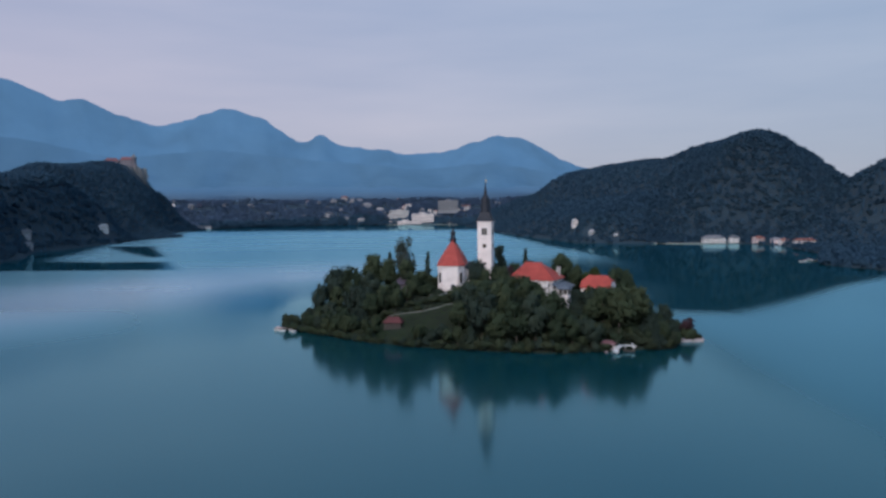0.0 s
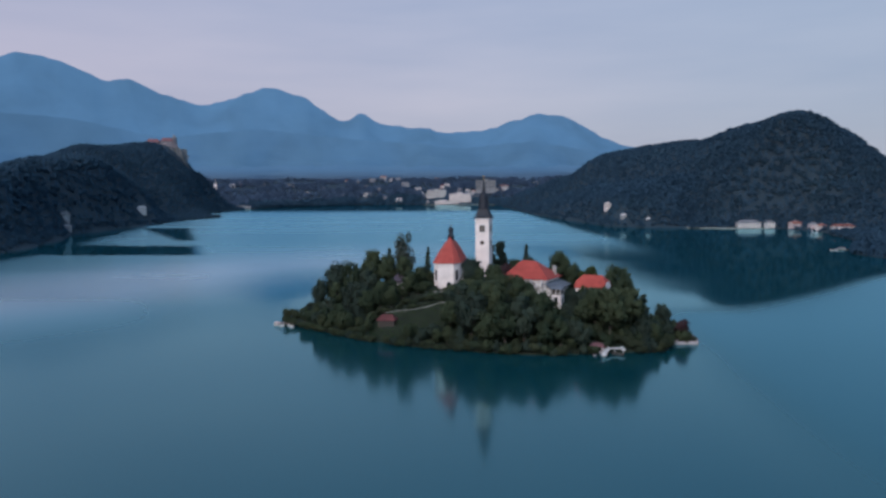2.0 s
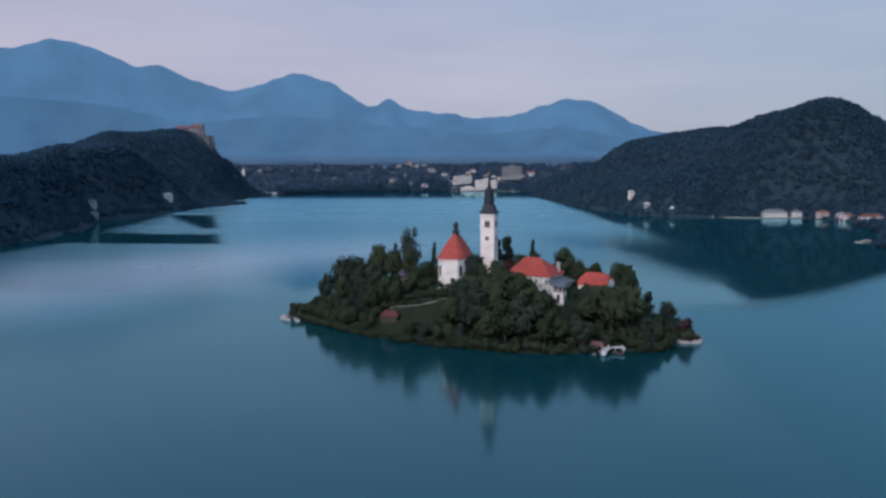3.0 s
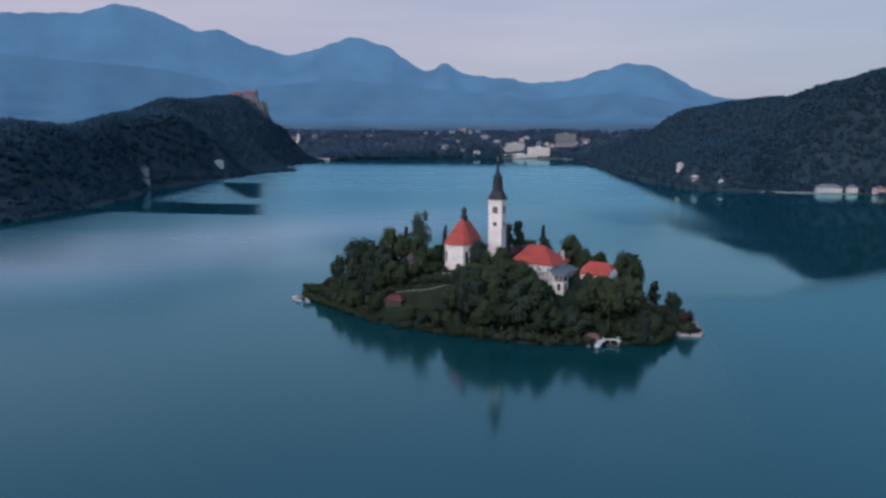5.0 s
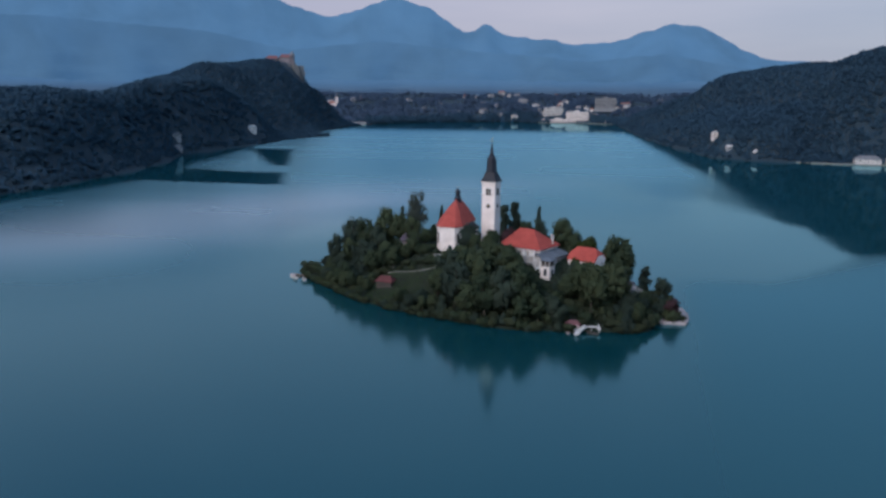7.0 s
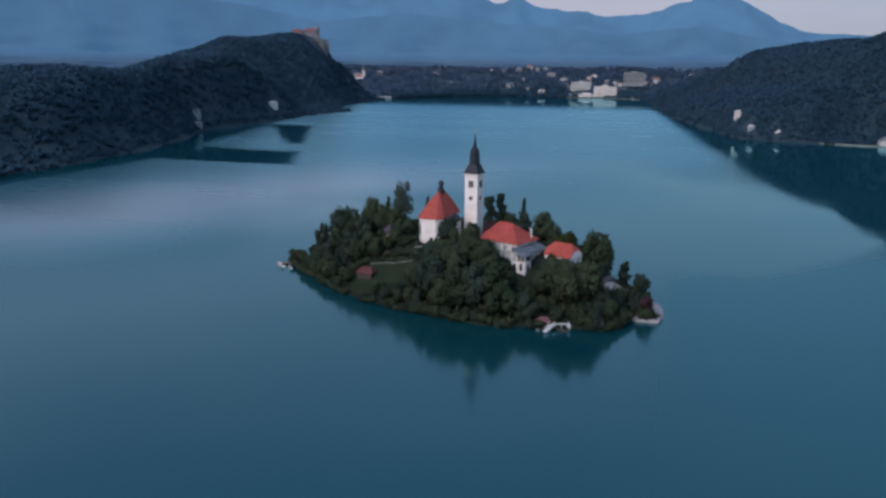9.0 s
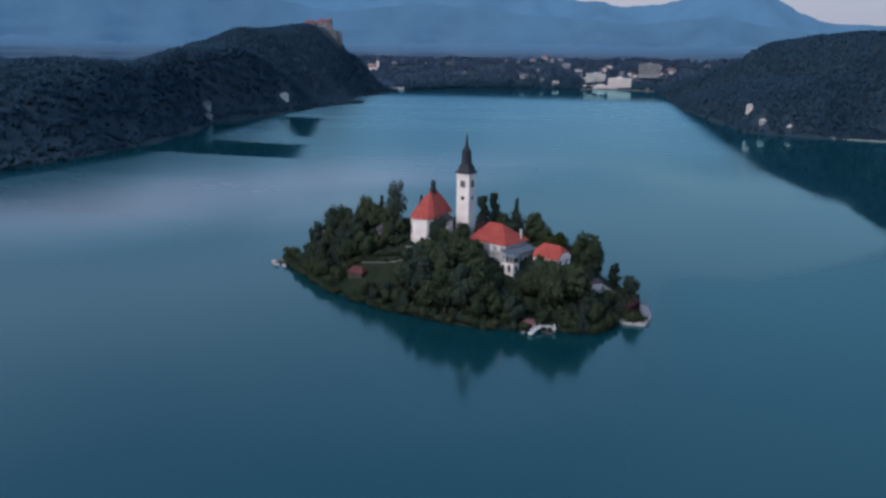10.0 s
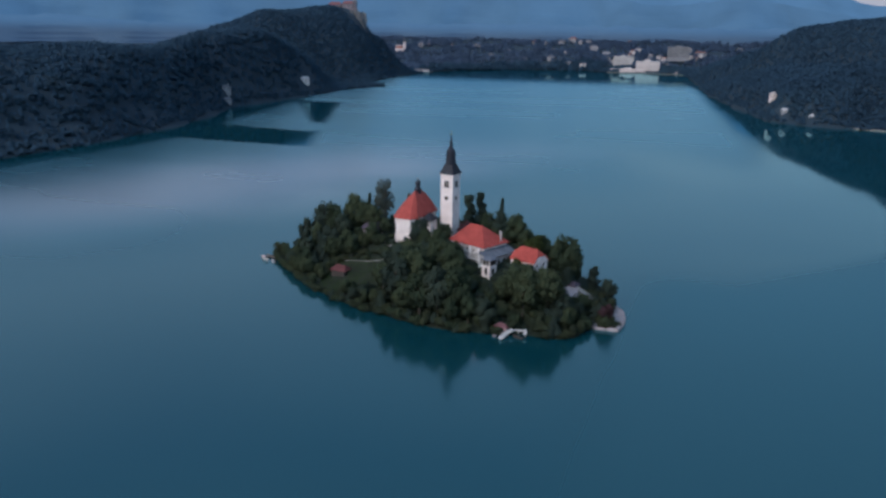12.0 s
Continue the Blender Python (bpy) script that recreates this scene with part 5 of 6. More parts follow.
def ribbon(name, points, width, lift, height, mat, label, category, level=None, kind="structure"):
    """A path or wall that follows the island's ground."""
    pts = []
    for (ax, ay), (bx, by) in zip(points, points[1:]):
        n = max(2, int(math.hypot(bx - ax, by - ay) / 1.0))
        pts += [(ax + (bx - ax) * k / n, ay + (by - ay) * k / n) for k in range(n)]
    pts.append(points[-1])
    p = np.array(pts, float)
    for _ in range(4):
        p[1:-1] = (p[:-2] + 2 * p[1:-1] + p[2:]) / 4
    t = np.gradient(p, axis=0)
    t /= np.linalg.norm(t, axis=1)[:, None]
    nrm = np.stack([-t[:, 1], t[:, 0]], 1) * width / 2
    z = np.maximum(island_height(p[:, 0], p[:, 1]), island_height(p[:, 0] + nrm[:, 0], p[:, 1] + nrm[:, 1])) if level is None else np.full(len(p), level)
    L, R = p - nrm, p + nrm
    ring = np.stack([np.column_stack([L, z + lift + height]), np.column_stack([R, z + lift + height]), np.column_stack([R, z - 1.6]), np.column_stack([L, z - 1.6])], 1)
    n = len(p)
    f = []
    for i in range(n - 1):
        for k in range(4):
            f.append((4 * i + k, 4 * i + (k + 1) % 4, 4 * i + 4 + (k + 1) % 4, 4 * i + 4 + k))
    f += [(0, 3, 2, 1), (4 * n - 4, 4 * n - 3, 4 * n - 2, 4 * n - 1)]
    ob = new(name, mesh_of(name, ring.reshape(-1, 3), f, mat))
    return tagged(ob, label, category, kind=kind)


ribbon("path_wall", [(-48, 337.7), (-41, 331.2), (-35, 327), (-28.4, 323), (-24.4, 320.3), (-17, 318.4), (-12, 317), (-6, 315.3), (0, 315), (5, 314)], 0.4, 0.0, 0.14, DRY_STONE, "low pale stone wall along the island path", "wall")
ribbon("church_terrace_wall", [(-14, 335), (-11.5, 328), (-6, 323.5), (2, 322.6), (9, 325), (12, 331)], 0.8, 0.0, 1.0, STONE, "grey stone terrace wall below the church", "wall")


# ---- the south landing: quay, stone stairs, jetty ----
def landing():
    bm = bmesh.new()
    prism(bm, [(84.5, 302.5), (84.6, 300.4), (89.3, 298.0), (97.4, 298.6), (98.8, 304.0), (98.9, 311.0), (97.2, 319.5), (93.4, 325.4), (89.5, 322.5), (90.5, 314), (89, 305)], -3.0, 1.2)
    ob = part("quay", bm, PAVING)
    tagged(ob, "pale stone quay at the island's landing", "quay", kind="structure")
    st = thing("stone_stairs", pose(0, 0, 0), "long pale stone stairway from the quay up the hill", "stairs")
    a, b = Vector((90.6, 319.7, 1.1)), Vector((78.6, 318.0, 8.5))
    n = 42
    side = Vector((-0.14, 0.99, 0)) * 2.1
    step_mesh = None
    for k in range(n):
        p = a.lerp(b, (k + 0.5) / n)
        if step_mesh is None:
            bm = bmesh.new()
            box(bm, -0.30, -2.1, -1.2, 0.30, 2.1, 0.09, 0.02)
            step_mesh = part("step", bm, STONE, st, "", pose(p.x, p.y, p.z, 0, 0, 8))
        else:
            part("step", step_mesh.data, STONE, st, "", pose(p.x, p.y, p.z, 0, 0, 8))
    for s in (-1, 1):
        bm = bmesh.new()
        lo, hi = a + side * s * 1.05, b + side * s * 1.05
        n3 = Vector((-0.14, 0.99, 0)) * 0.25
        v = [bm.verts.new(q) for q in (lo - n3, lo + n3, hi + n3, hi - n3)]
        u = [bm.verts.new(q.co + Vector((0, 0, 0.75))) for q in v]
        dn = [bm.verts.new(q.co - Vector((0, 0, 1.6))) for q in v]
        bm.faces.new(u), bm.faces.new(dn[::-1])
        for i in range(4):
            bm.faces.new((dn[i], dn[(i + 1) % 4], u[(i + 1) % 4], u[i]))
        for q in v:
            bm.verts.remove(q)
        part("parapet", bm, DRY_STONE, st)
    bm = bmesh.new()
    prism(bm, [(72.6, 309.8), (77.4, 307.2), (79.2, 312.5), (78.9, 320.4), (74, 320)], 2, 8.7)
    tagged(part("terrace", bm, PAVING), "pale terrace at the head of the stone stairs", "terrace", kind="structure")


landing()


def jetty(name, m, length, width, label):
    t = thing(name, m, label, "jetty")
    n = int(length / 0.45)
    plank = None
    for k in range(n):
        if plank is None:
            bm = bmesh.new()
            box(bm, -0.2, -width / 2, 0.55, 0.2, width / 2, 0.63)
            plank = part("plank", bm, WOOD, t, "", pose(0.225, 0, 0))
        else:
            part("plank", plank.data, WOOD, t, "", pose(0.225 + 0.45 * k, 0, 0))
    for y in (-width / 2 + 0.2, width / 2 - 0.2):
        bm = bmesh.new()
        box(bm, 0, y - 0.08, 0.35, length, y + 0.08, 0.545)
        part("beam", bm, DARK_WOOD, t)
        for k in range(int(length / 3) + 1):
            bm = bmesh.new()
            tube(bm, (min(length - 0.2, 0.2 + 3 * k), y, -7), (min(length - 0.2, 0.2 + 3 * k), y, 1.0), 0.12, 0.11, 7)
            part("post", bm, DARK_WOOD, t)
    return t


def boat(m, length, label, hull_mat=WHITE_PAINT, cover=None):
    """A wide flat rowing boat, pointed at the bow."""
    t = thing("rowing_boat", m, label, "boat", "moored boats")
    n, beam = 12, length * 0.15
    outer, inner = [], []
    for k in range(n + 1):
        s = k / n
        half = beam * math.sin(math.pi * min(1, 0.18 + 0.82 * s) ** 0.9) ** 0.6 if s < 1 else 0.03
        half = max(half, 0.04)
        x = -length / 2 + length * s
        zt = 0.55 + 0.35 * (2 * s - 1) ** 2
        outer.append([(x, -half, zt), (x, -half * 0.7, -0.15), (x, half * 0.7, -0.15), (x, half, zt)])
        inner.append([(x, half * 0.88, zt), (x, half * 0.62, 0.05), (x, -half * 0.62, 0.05), (x, -half * 0.88, zt)])
    bm = bmesh.new()
    rings = [[bm.verts.new(p) for p in o + i] for o, i in zip(outer, inner)]
    for a, b in zip(rings, rings[1:]):
        for k in range(8):
            bm.faces.new((a[k], a[(k + 1) % 8], b[(k + 1) % 8], b[k]))
    bm.faces.new(rings[0][::-1]), bm.faces.new(rings[-1])
    part("hull", bm, hull_mat, t)
    for s in (-0.25, 0.0, 0.25):
        bm = bmesh.new()
        box(bm, length * s - 0.15, -beam * 0.8, 0.35, length * s + 0.15, beam * 0.8, 0.41)
        part("bench", bm, WOOD, t)
    if cover:
        bm = bmesh.new()
        arc = [(beam * 1.02 * math.cos(math.pi * k / 8), 1.35 + 0.45 * math.sin(math.pi * k / 8)) for k in range(9)]
        a = [bm.verts.new((-length * 0.30, y, z)) for y, z in arc]
        b = [bm.verts.new((length * 0.26, y, z)) for y, z in arc]
        a2 = [bm.verts.new((-length * 0.30, y * 0.97, z - 0.05)) for y, z in arc]
        b2 = [bm.verts.new((length * 0.26, y * 0.97, z - 0.05)) for y, z in arc]
        for k in range(8):
            bm.faces.new((a[k], a[k + 1], b[k + 1], b[k])), bm.faces.new((a2[k], b2[k], b2[k + 1], a2[k + 1]))
            bm.faces.new((a[k], a2[k], a2[k + 1], a[k + 1])), bm.faces.new((b[k], b[k + 1], b2[k + 1], b2[k]))
        bm.faces.new((a[0], b[0], b2[0], a2[0])), bm.faces.new((a[8], a2[8], b2[8], b[8]))
        part("canopy", bm, cover, t, "arched cloth canopy")
        for sx in (-0.28, 0.24):
            for sy in (-1, 1):
                bm = bmesh.new()
                tube(bm, (length * sx, sy * beam * 0.95, 0.5), (length * sx, sy * beam * 0.95, 1.4), 0.03, 0.03, 5)
                part("canopy_pole", bm, DARK_WOOD, t)
    return t


jetty("jetty", pose(-67.5, 335.0, 0, 0, 0, 165), 11, 2.4, "weathered wooden jetty at the island's end")
boat(pose(-75.5, 332.6, 0.05, 0, 0, 150), 6.0, "pale wooden boat with a pinkish canopy at the jetty", PLASTER_OLD, PLASTER_PINK)
boat(pose(-69.6, 330.4, 0.05, 0, 0, 128), 5.5, "pale wooden boat moored beside the jetty", PLASTER_OLD)
house("stair_lodge", pose(75.4, 321.6, 7.6, 0, 0, -18), 4.8, 3.8, 1.5, 1.3, 3.0, "small lodge with a dark plum roof by the stairs", wall=PLASTER_OLD, roof_mat=PLUM, floors=1, across=2, deep=1, chimneys=0, category="lodge", win=(0.9, 1.0))
house("boathouse", pose(57.4, 282.6, 0.9, 0, 0, -14), 4.6, 3.6, 1.6, 1.0, 2.8, "small boathouse with a faded pinkish roof at the shore", wall=PLASTER_PINK, roof_mat=CASTLE_TILE, floors=1, across=1, deep=1, base=4, chimneys=0, category="boathouse", win=(1.4, 0.9))


def white_pier():
    t = thing("landing_pier", pose(0, 0, 0), "white curved landing pier by the boathouse", "pier")
    ring = [(58.7, 274.8), (59.0, 276.4), (59.5, 278.2), (60.2, 279.8), (61.1, 281.1), (62.2, 281.9), (63.6, 282.3), (65.0, 282.4), (66.1, 282.2), (66.4, 281.2), (66.4, 280.0)]

    def deck(y):
        return 0.95 + 1.0 * max(0.0, min(1.0, (y - 276.5) / 4.5))

    for k, ((ax, ay), (bx, by)) in enumerate(zip(ring, ring[1:])):
        d = Vector((bx - ax, by - ay, 0)).normalized()
        n = Vector((-d.y, d.x, 0)) * (0.9 if k < 4 else 0.42 if k < 8 else 0.6)
        bm = bmesh.new()
        top = [bm.verts.new((px, py, deck(pb))) for px, py, pb in ((ax - n.x, ay - n.y, ay), (bx - n.x, by - n.y, by), (bx + n.x, by + n.y, by), (ax + n.x, ay + n.y, ay))]
        low = [bm.verts.new(q.co - Vector((0, 0, 0.4))) for q in top]
        bm.faces.new(top), bm.faces.new(low[::-1])
        for i in range(4):
            bm.faces.new((low[i], low[(i + 1) % 4], top[(i + 1) % 4], top[i]))
        part("slab", bm, PLASTER_OLD, t)
    for ax, ay in ring[::3]:
        bm = bmesh.new()
        tube(bm, (ax, ay, -6), (ax, ay, deck(ay) - 0.39), 0.22, 0.2, 8)
        part("pile", bm, STONE, t)
    for ax, ay in ring[::4]:
        bm = bmesh.new()
        lathe(bm, [(0.12, deck(ay) - 0.05 + v) if v < 0.7 else (0.2, deck(ay) + v - 0.05) for v in (0.0, 0.55, 0.7, 0.8)], 8, 0, ax, ay)
        part("bollard", bm, WHITE_PAINT, t)


white_pier()
boat(pose(64.2, 279.0, 0.05, 0, 0, -20), 4.2, "dark wooden boat moored at the landing pier", DARK_WOOD)
boat(pose(56.0, 278.4, 0.05, 0, 0, 75), 3.6, "small pale boat moored by the boathouse", PLASTER_PINK)


# ---- far shores ----
def ground_at(x, y):
    return float(land_height(np.array([x]), np.array([y]))[0])


def far_house(x, y, w, d, h, rise, turn, label, wall=PLASTER, roof_mat=OLD_TILE, floors=2, across=3, z=None, group="lakeside houses", name="lakeside_house", win=(1.2, 1.5), windows=True, chimneys=1, category="house", gable=False):
    return house(name, pose(x, y, (ground_at(x, y) if z is None else z) - 0.3, 0, 0, turn), w, d, h, rise, max(0.5, w - d * 0.8), label, wall, roof_mat, floors, across, 2, 0.7, 0.0, 4, chimneys, windows, category, group, win, gable)


# south shore
far_house(194, 1252, 9, 8, 9, 1.8, 12, "tall white house on the wooded south shore", roof_mat=PLASTER_OLD, floors=3, across=3, z=24)
far_house(206, 1173, 8, 6, 5, 2.0, 5, "small greyish shore house with a pale roof", wall=DULL_WALL, roof_mat=PLASTER_OLD, floors=1, across=2, z=12)
far_house(238, 1146, 6, 6, 6, 2.4, -10, "narrow white shore house among trees", roof_mat=PLASTER_OLD, z=6, across=2)
far_house(369, 1112, 31, 14, 5.0, 4.2, -4, "long pale lakeside building with a grey roof", wall=PLASTER_OLD, roof_mat=GREY_ROOF, floors=2, across=9, chimneys=0, z=2.5, category="building")
far_house(397, 1110, 13, 11, 5.5, 3.4, -8, "small grey-roofed wing beside the long lakeside building", wall=PLASTER_OLD, roof_mat=GREY_ROOF, floors=2, across=3, chimneys=0, z=2.5, category="building")
far_house(423, 1086, 13, 10, 5.5, 3.2, 20, "pink lakeside house with a red-brown roof", wall=PLASTER_PINK, gable=True, z=2.5)
far_house(437, 1061, 12, 10, 5, 2.8, -12, "pinkish lakeside house with a grey roof", wall=PLASTER_PINK, roof_mat=GREY_ROOF, z=2.5)
far_house(437, 1036, 10, 9, 5, 2.6, 10, "white lakeside house with a brown roof", gable=True, z=2)
far_house(452, 1008, 26, 10, 5, 3.0, -6, "low brownish lakeside house under trees", wall=PLASTER_OLD, z=3)
for bx, by, r in ((419, 1004, 60), (421, 1022, 80)):
    boat(pose(bx, by, 0.05, 0, 0, r), 8, "white boat moored along the south shore", WHITE_PAINT, WHITE_PAINT)
jetty("jetty", pose(352, 738, 0, 0, 0, 184), 26, 3.0, "long wooden bathing jetty on the south shore")
boat(pose(338, 743, 0.05, 0, 0, 175), 9, "pale covered boat moored at the bathing jetty", PLASTER_OLD, PLASTER_OLD)
boat(pose(327, 731, 0.05, 0, 0, 190), 7, "pale open boat moored off the bathing jetty", PLASTER_OLD)
# north shore
far_house(-567, 1014, 12, 9, 8, 3, 30, "greyish house on the wooded north shore", wall=DULL_WALL, roof_mat=GREY_ROOF, floors=2, across=3, z=ground_at(-567, 1014) - 1)
far_house(-557, 1001, 11, 8, 5, 2.4, 30, "small grey boathouse on the north shore", wall=DULL_WALL, roof_mat=GREY_ROOF, floors=1, across=2, name="lakeside_boathouse", category="boathouse", group="")
far_house(-587, 1284, 15, 10, 9, 3, 25, "pale house in the woods of the north shore", wall=PLASTER_OLD, roof_mat=PLASTER_OLD, floors=2, across=4, z=20)
far_house(-742, 2270, 44, 14, 6, 3, 14, "long greyish rowing-club building by the lake", wall=PLASTER_OLD, roof_mat=GREY_ROOF, floors=2, across=10, chimneys=0, category="building", group="")
far_house(-775, 2225, 26, 12, 7, 3, 20, "greyish lakeside building with a grey roof", wall=PLASTER_OLD, roof_mat=GREY_ROOF, floors=2, across=6, chimneys=0, category="building")
jetty("jetty", pose(-735, 2235, 0, 0, 0, 20), 45, 6, "pale rowing jetty by the clubhouse")


# the town at the lake's end
def hotel(name, x, y, z, w, d, h, floors, bays, label, wall, roof_mat, turn=0):
    t = thing(name, pose(x, y, z, 0, 0, turn), label, "hotel")
    bm = bmesh.new()
    box(bm, -w / 2, -d / 2, -12, w / 2, d / 2, h)
    part("wall", bm, wall, t)
    bm = bmesh.new()
    box(bm, -w / 2 - 0.5, -d / 2 - 0.5, h, w / 2 + 0.5, d / 2 + 0.5, h + 0.9)
    roof = part("roof", bm, roof_mat, t)
    bm = bmesh.new()
    box(bm, -w * 0.12, -d * 0.3, h + 0.9, w * 0.10, d * 0.3, h + 4.2)
    part("roof_house", bm, wall, roof)
    pane = None
    for fl in range(floors):
        z0 = h * (fl + 0.5) / floors
        bm = bmesh.new()
        box(bm, -w / 2, -d / 2 - 1.4, z0 - 1.5, w / 2, -d / 2, z0 - 1.25)
        box(bm, -w / 2, -d / 2 - 1.4, z0 - 1.25, w / 2, -d / 2 - 1.3, z0 - 0.4)
        part("balcony", bm, wall, t)
        for k in range(bays):
            xx = -w / 2 + w * (k + 0.5) / bays
            if pane is None:
                bm = bmesh.new()
                box(bm, -w / bays * 0.32, -0.06, -1.2, w / bays * 0.32, 0.05, 1.3)
                pane = part("window", bm, GLASS, t, "", pose(xx, -d / 2, z0))
            else:
                part("window", pane.data, GLASS, t, "", pose(xx, -d / 2, z0))
    return t


hotel("lake_hotel", -112, 2660, 6, 74, 26, 30, 6, 16, "large white lakeside hotel with balcony rows", PLASTER, PLASTER_OLD, 4)
hotel("hill_hotel", -26, 2760, 49, 70, 24, 33, 7, 16, "tall grey hotel block above the town", DULL_WALL, GREY_ROOF, 4)
hotel("spa_hotel", -198, 2730, 22, 66, 22, 26, 5, 14, "long pale hotel beside the lake", PLASTER_OLD, PLASTER_OLD, 6)
hotel("lake_pavilion", -170, 2632, 3, 110, 14, 9, 2, 22, "low white lakeside pavilion with a flat roof", PLASTER, PLASTER, 4)
hotel("bath_house", -8, 2612, 3, 36, 12, 6, 1, 8, "low white bath house by the water", PLASTER, PLASTER, 4)


def town_church():
    t = thing("town_church", pose(-1064, 2915, ground_at(-1064, 2915) - 4, 0, 0, 10), "white town church with a slender pointed tower", "church")
    bm = bmesh.new()
    box(bm, -4, -4, -6, 4, 4, 38)
    part("tower", bm, PLASTER, t)
    bm = bmesh.new()
    lathe(bm, [(5.8, 38), (3.2, 44), (1.2, 54), (0.1, 60)], 4, math.pi / 4)
    part("spire", bm, GREY_ROOF, t)
    bm = bmesh.new()
    box(bm, -34, -7, -6, -4, 7, 15)
    nave = part("nave", bm, PLASTER, t)
    bm = bmesh.new()
    hip_roof(bm, 30, 14, 15.2, 8, 24, 0.6)
    part("roof", bm, OLD_TILE, nave, "", pose(-19, 0, 0))
    for z in (12, 24, 32):
        window(t, 0, -4, z, 1.6, 3.2, 0)


town_church()
TOWN = [(-235, 2745), (-140, 2760), (-110, 2735), (-60, 2700), (-260, 2800), (-20, 2850), (-1100, 2950), (-1080, 2935), (-1028, 3005), (-1005, 3030), (-1044, 3140), (-802, 3020), (-680, 2810), (-454, 2780), (-392, 3180), (-345, 3025), (-330, 3060), (-234, 3200), (-195, 2880), (-122, 2830), (-45, 3065),
        (-12, 3000), (19, 2890), (40, 2930), (164, 3040), (-493, 2990), (-431, 2915), (-653, 2950), (-920, 3070), (-541, 2765), (-600, 3150), (-560, 3170), (-500, 3180), (-455, 3190), (-420, 3170), (-280, 2950)]
town_rng = random.Random(9)
for k, (x, y) in enumerate(TOWN):
    quiet = x < -300
    big = town_rng.random() < 0.45
    w, d, h = (town_rng.uniform(24, 42), town_rng.uniform(13, 17), town_rng.uniform(12, 18)) if big else (town_rng.uniform(13, 20), town_rng.uniform(10, 13), town_rng.uniform(8, 12))
    wall, shade = town_rng.choice(((PLASTER_OLD, "pale"), (DULL_WALL, "grey"), (DULL_WALL, "grey"), (DULL_WALL, "grey")))
    rm, rl = town_rng.choice(((OLD_TILE, "brown-red"), (GREY_ROOF, "grey"), (GREY_ROOF, "grey")))
    if quiet and k % 3:
        wall, shade, rm, rl, w, h = DULL_WALL, "grey", GREY_ROOF, "grey", w * 0.7, h * 0.75
    far_house(x, y, w, d, h, d * 0.3, town_rng.uniform(-25, 25), f"{shade} {'apartment building' if big else 'town house'} with a {rl} roof", wall, rm, 3, 4, None, "town houses", "town_house", (2.0, 2.0), True, 0)


for k in range(15):
    x, y = town_rng.uniform(-400, 60), town_rng.uniform(2660, 3050)
    if ground_at(x, y) < 3 or any(math.hypot(x - cx, y - cy) < cr * 0.9 for cx, cy, cr in CLEAR):
        continue
    wall, shade = town_rng.choice(((PLASTER_OLD, "pale"), (DULL_WALL, "grey"), (PLASTER_OLD, "pale")))
    rm, rl = town_rng.choice(((OLD_TILE, "brown-red"), (GREY_ROOF, "grey"), (GREY_ROOF, "grey")))
    far_house(x, y, town_rng.uniform(12, 22), town_rng.uniform(9, 12), town_rng.uniform(10, 15), 3.5, town_rng.uniform(-30, 30), f"{shade} small house among trees with a {rl} roof", wall, rm, 3, 3, ground_at(x, y) + 3, "town houses", "town_house", (1.6, 1.6), True, 0)


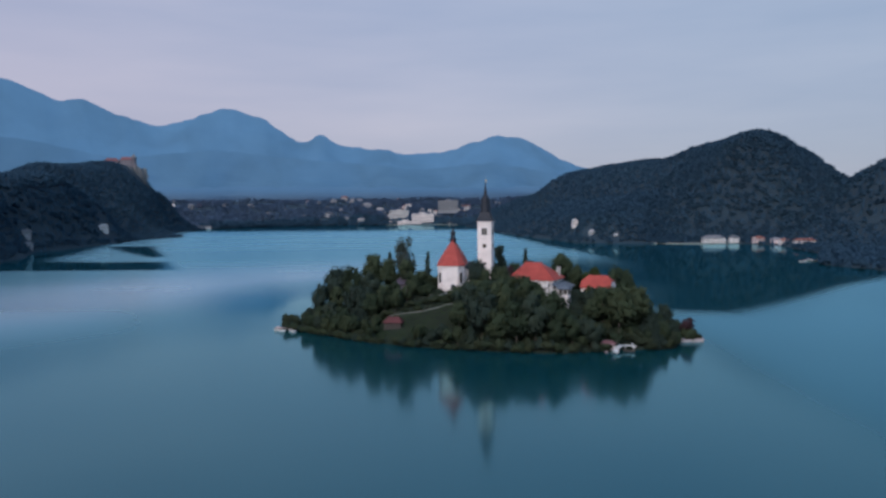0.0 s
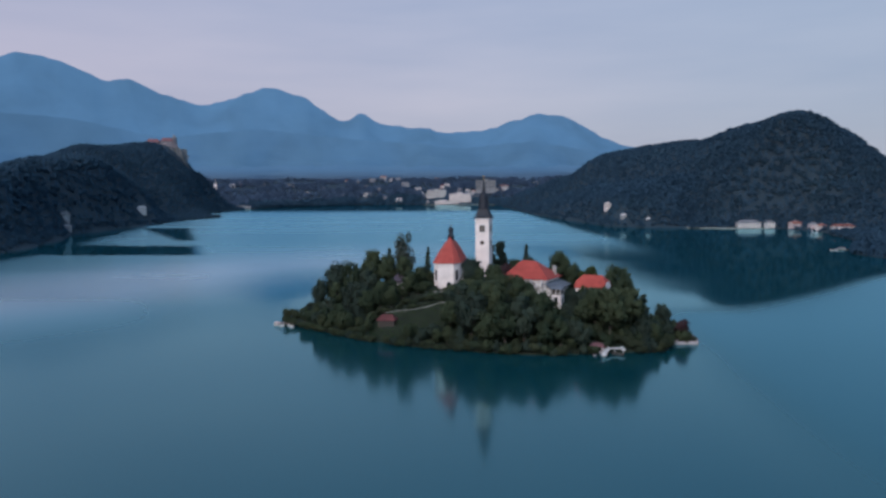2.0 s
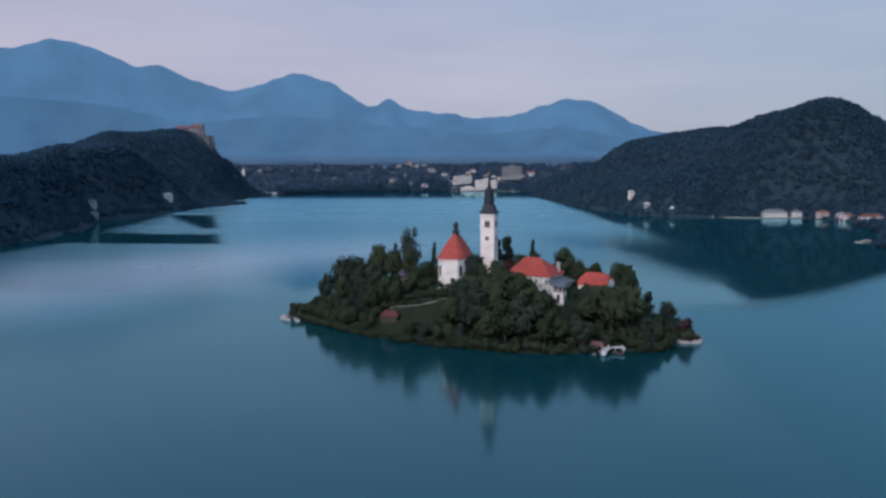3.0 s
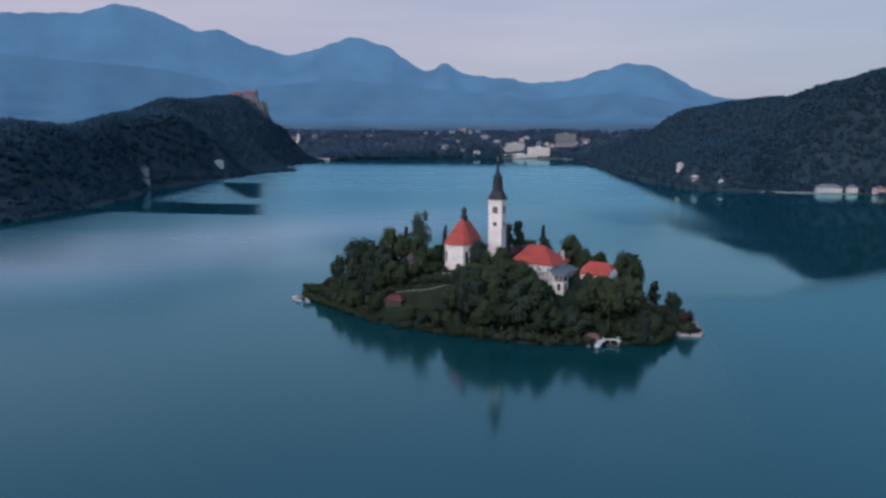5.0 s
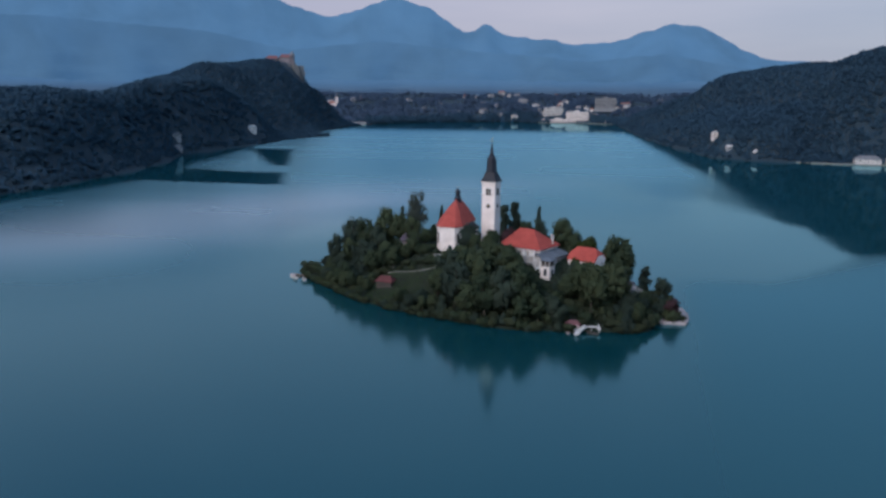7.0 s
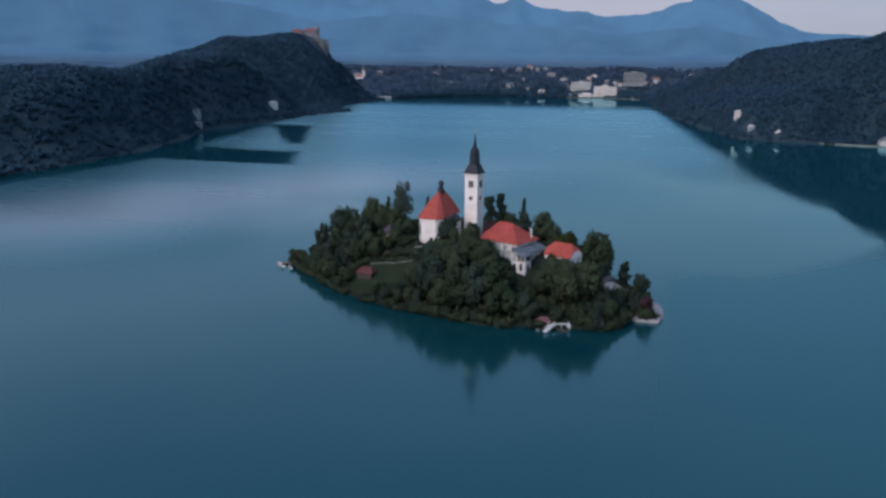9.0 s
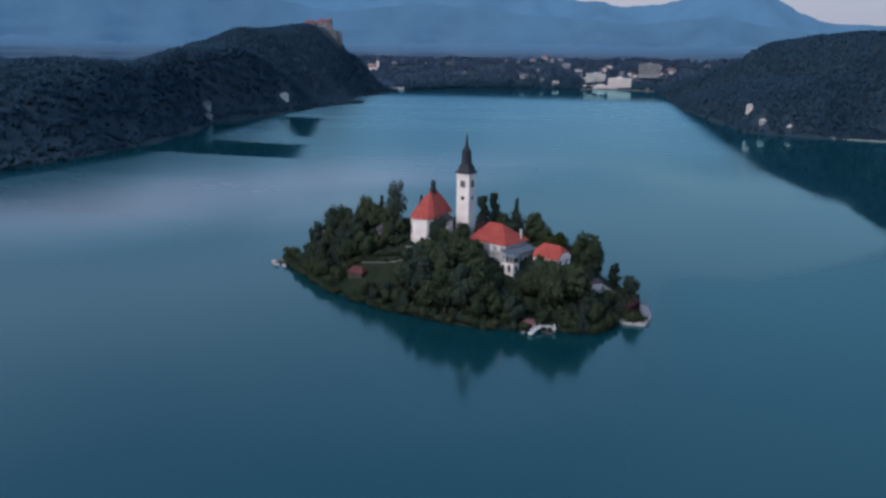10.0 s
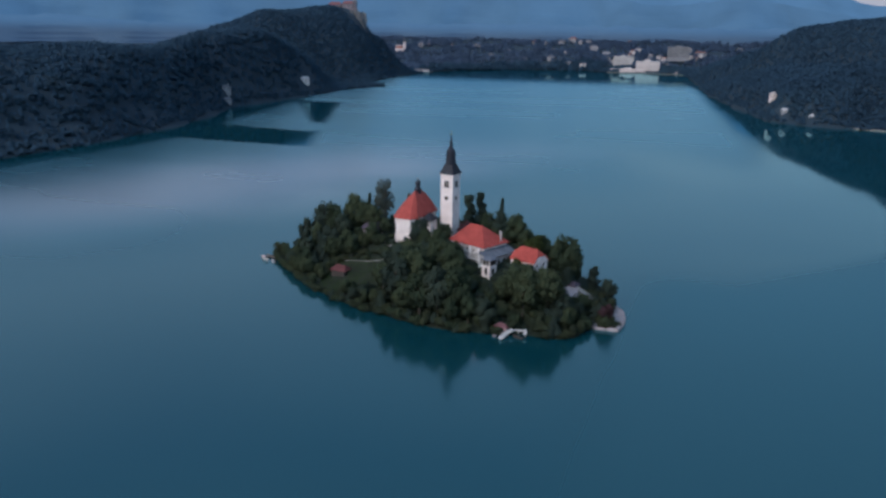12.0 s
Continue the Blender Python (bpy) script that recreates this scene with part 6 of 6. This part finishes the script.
# ---- the castle on its cliff ----
def castle():
    # limestone face below the walls
    rng = np.random.RandomState(4)
    n, rows = 46, 26
    verts = []
    for r in range(rows):
        f = r / (rows - 1)
        for k in range(n):
            s = k / (n - 1)
            ang = radians(225 + 135 * s)
            rad = 34 + 24 * (1 - f) ** 1.5 + 3.5 * math.sin(s * 23 + f * 5) + 2.5 * math.sin(s * 51 + 9 * f) + rng.uniform(-1.6, 1.6)
            verts.append((-826 + rad * math.cos(ang), 1972 + rad * 0.8 * math.sin(ang), 92 + 74 * f + rng.uniform(-1.0, 1.0) - 10 * abs(s - 0.55) * f))
    i = (np.arange(rows - 1)[:, None] * n + np.arange(n - 1)[None]).ravel()
    cl = new("castle_cliff", mesh_of("castle_cliff", verts, np.stack([i, i + 1, i + 1 + n, i + n], 1), ROCK))
    tagged(cl, "pale limestone cliff below the castle", "cliff", kind="structure")
    c = thing("castle", pose(-850, 1972, 169, 0, 0, 10), "old hilltop castle with faded red roofs", "castle")
    for x, y, w, d, h, rise in ((-24, 0, 34, 14, 12, 8), (12, -4, 30, 13, 15, 8), (-2, 12, 40, 12, 9, 6)):
        bm = bmesh.new()
        box(bm, x - w / 2, y - d / 2, -14, x + w / 2, y + d / 2, h)
        wing = part("wing", bm, CASTLE_STONE, c)
        bm = bmesh.new()
        hip_roof(bm, w, d, h + 0.3, rise, w - d * 0.8, 0.7)
        part("roof", bm, CASTLE_TILE, wing, "dull red tiled roof", pose(x, y, 0))
        for k in range(5):
            window(wing, x - w / 2 + w * (k + 0.5) / 5, y - d / 2, h * 0.55, 1.6, 2.2, 0)
    bm = bmesh.new()
    lathe(bm, [(6.5, -14), (6.2, 20), (6.8, 20.2), (6.8, 21)], 18, 0, 30, -2)
    tower = part("tower", bm, CASTLE_STONE, c, "round stone tower")
    bm = bmesh.new()
    lathe(bm, [(7.4, 21), (4.2, 26), (0.2, 32)], 18, 0, 30, -2)
    part("roof", bm, GREY_ROOF, tower)
    bm = bmesh.new()
    prism(bm, [(-44, -10), (-10, -14), (38, -12), (40, -11), (-10, -13), (-44, -9)], -12, 4)
    part("curtain_wall", bm, CASTLE_STONE, c)


castle()


def shore_walk(name, points, width, label, mat=STONE):
    """A paved walk with a low quay wall along the far shore."""
    p = np.array(points, float)
    q = []
    for a, b in zip(p, p[1:]):
        n = max(2, int(np.linalg.norm(b - a) / 6))
        q += [a + (b - a) * k / n for k in range(n)]
    q = np.array(q + [p[-1]])
    t = np.gradient(q, axis=0)
    t /= np.linalg.norm(t, axis=1)[:, None]
    nrm = np.stack([-t[:, 1], t[:, 0]], 1) * width / 2
    z = np.full(len(q), 1.4)
    ring = np.stack([np.column_stack([q - nrm, z]), np.column_stack([q + nrm, z]), np.column_stack([q + nrm, z - 5]), np.column_stack([q - nrm, z - 5])], 1)
    n = len(q)
    f = [(4 * i + k, 4 * i + (k + 1) % 4, 4 * i + 4 + (k + 1) % 4, 4 * i + 4 + k) for i in range(n - 1) for k in range(4)] + [(0, 3, 2, 1), (4 * n - 4, 4 * n - 3, 4 * n - 2, 4 * n - 1)]
    tagged(new(name, mesh_of(name, ring.reshape(-1, 3), f, mat)), label, "pavement", kind="structure")


shore_walk("pavement_south", [(250, 1127), (290, 1115), (345, 1099), (402, 1099)], 1.0, "pale paved shore walk on the south bank", DRY_STONE)
shore_walk("pavement_town", [(-230, 2592), (-100, 2598), (-25, 2588), (10, 2540)], 4, "pale paved promenade along the town shore", DRY_STONE)
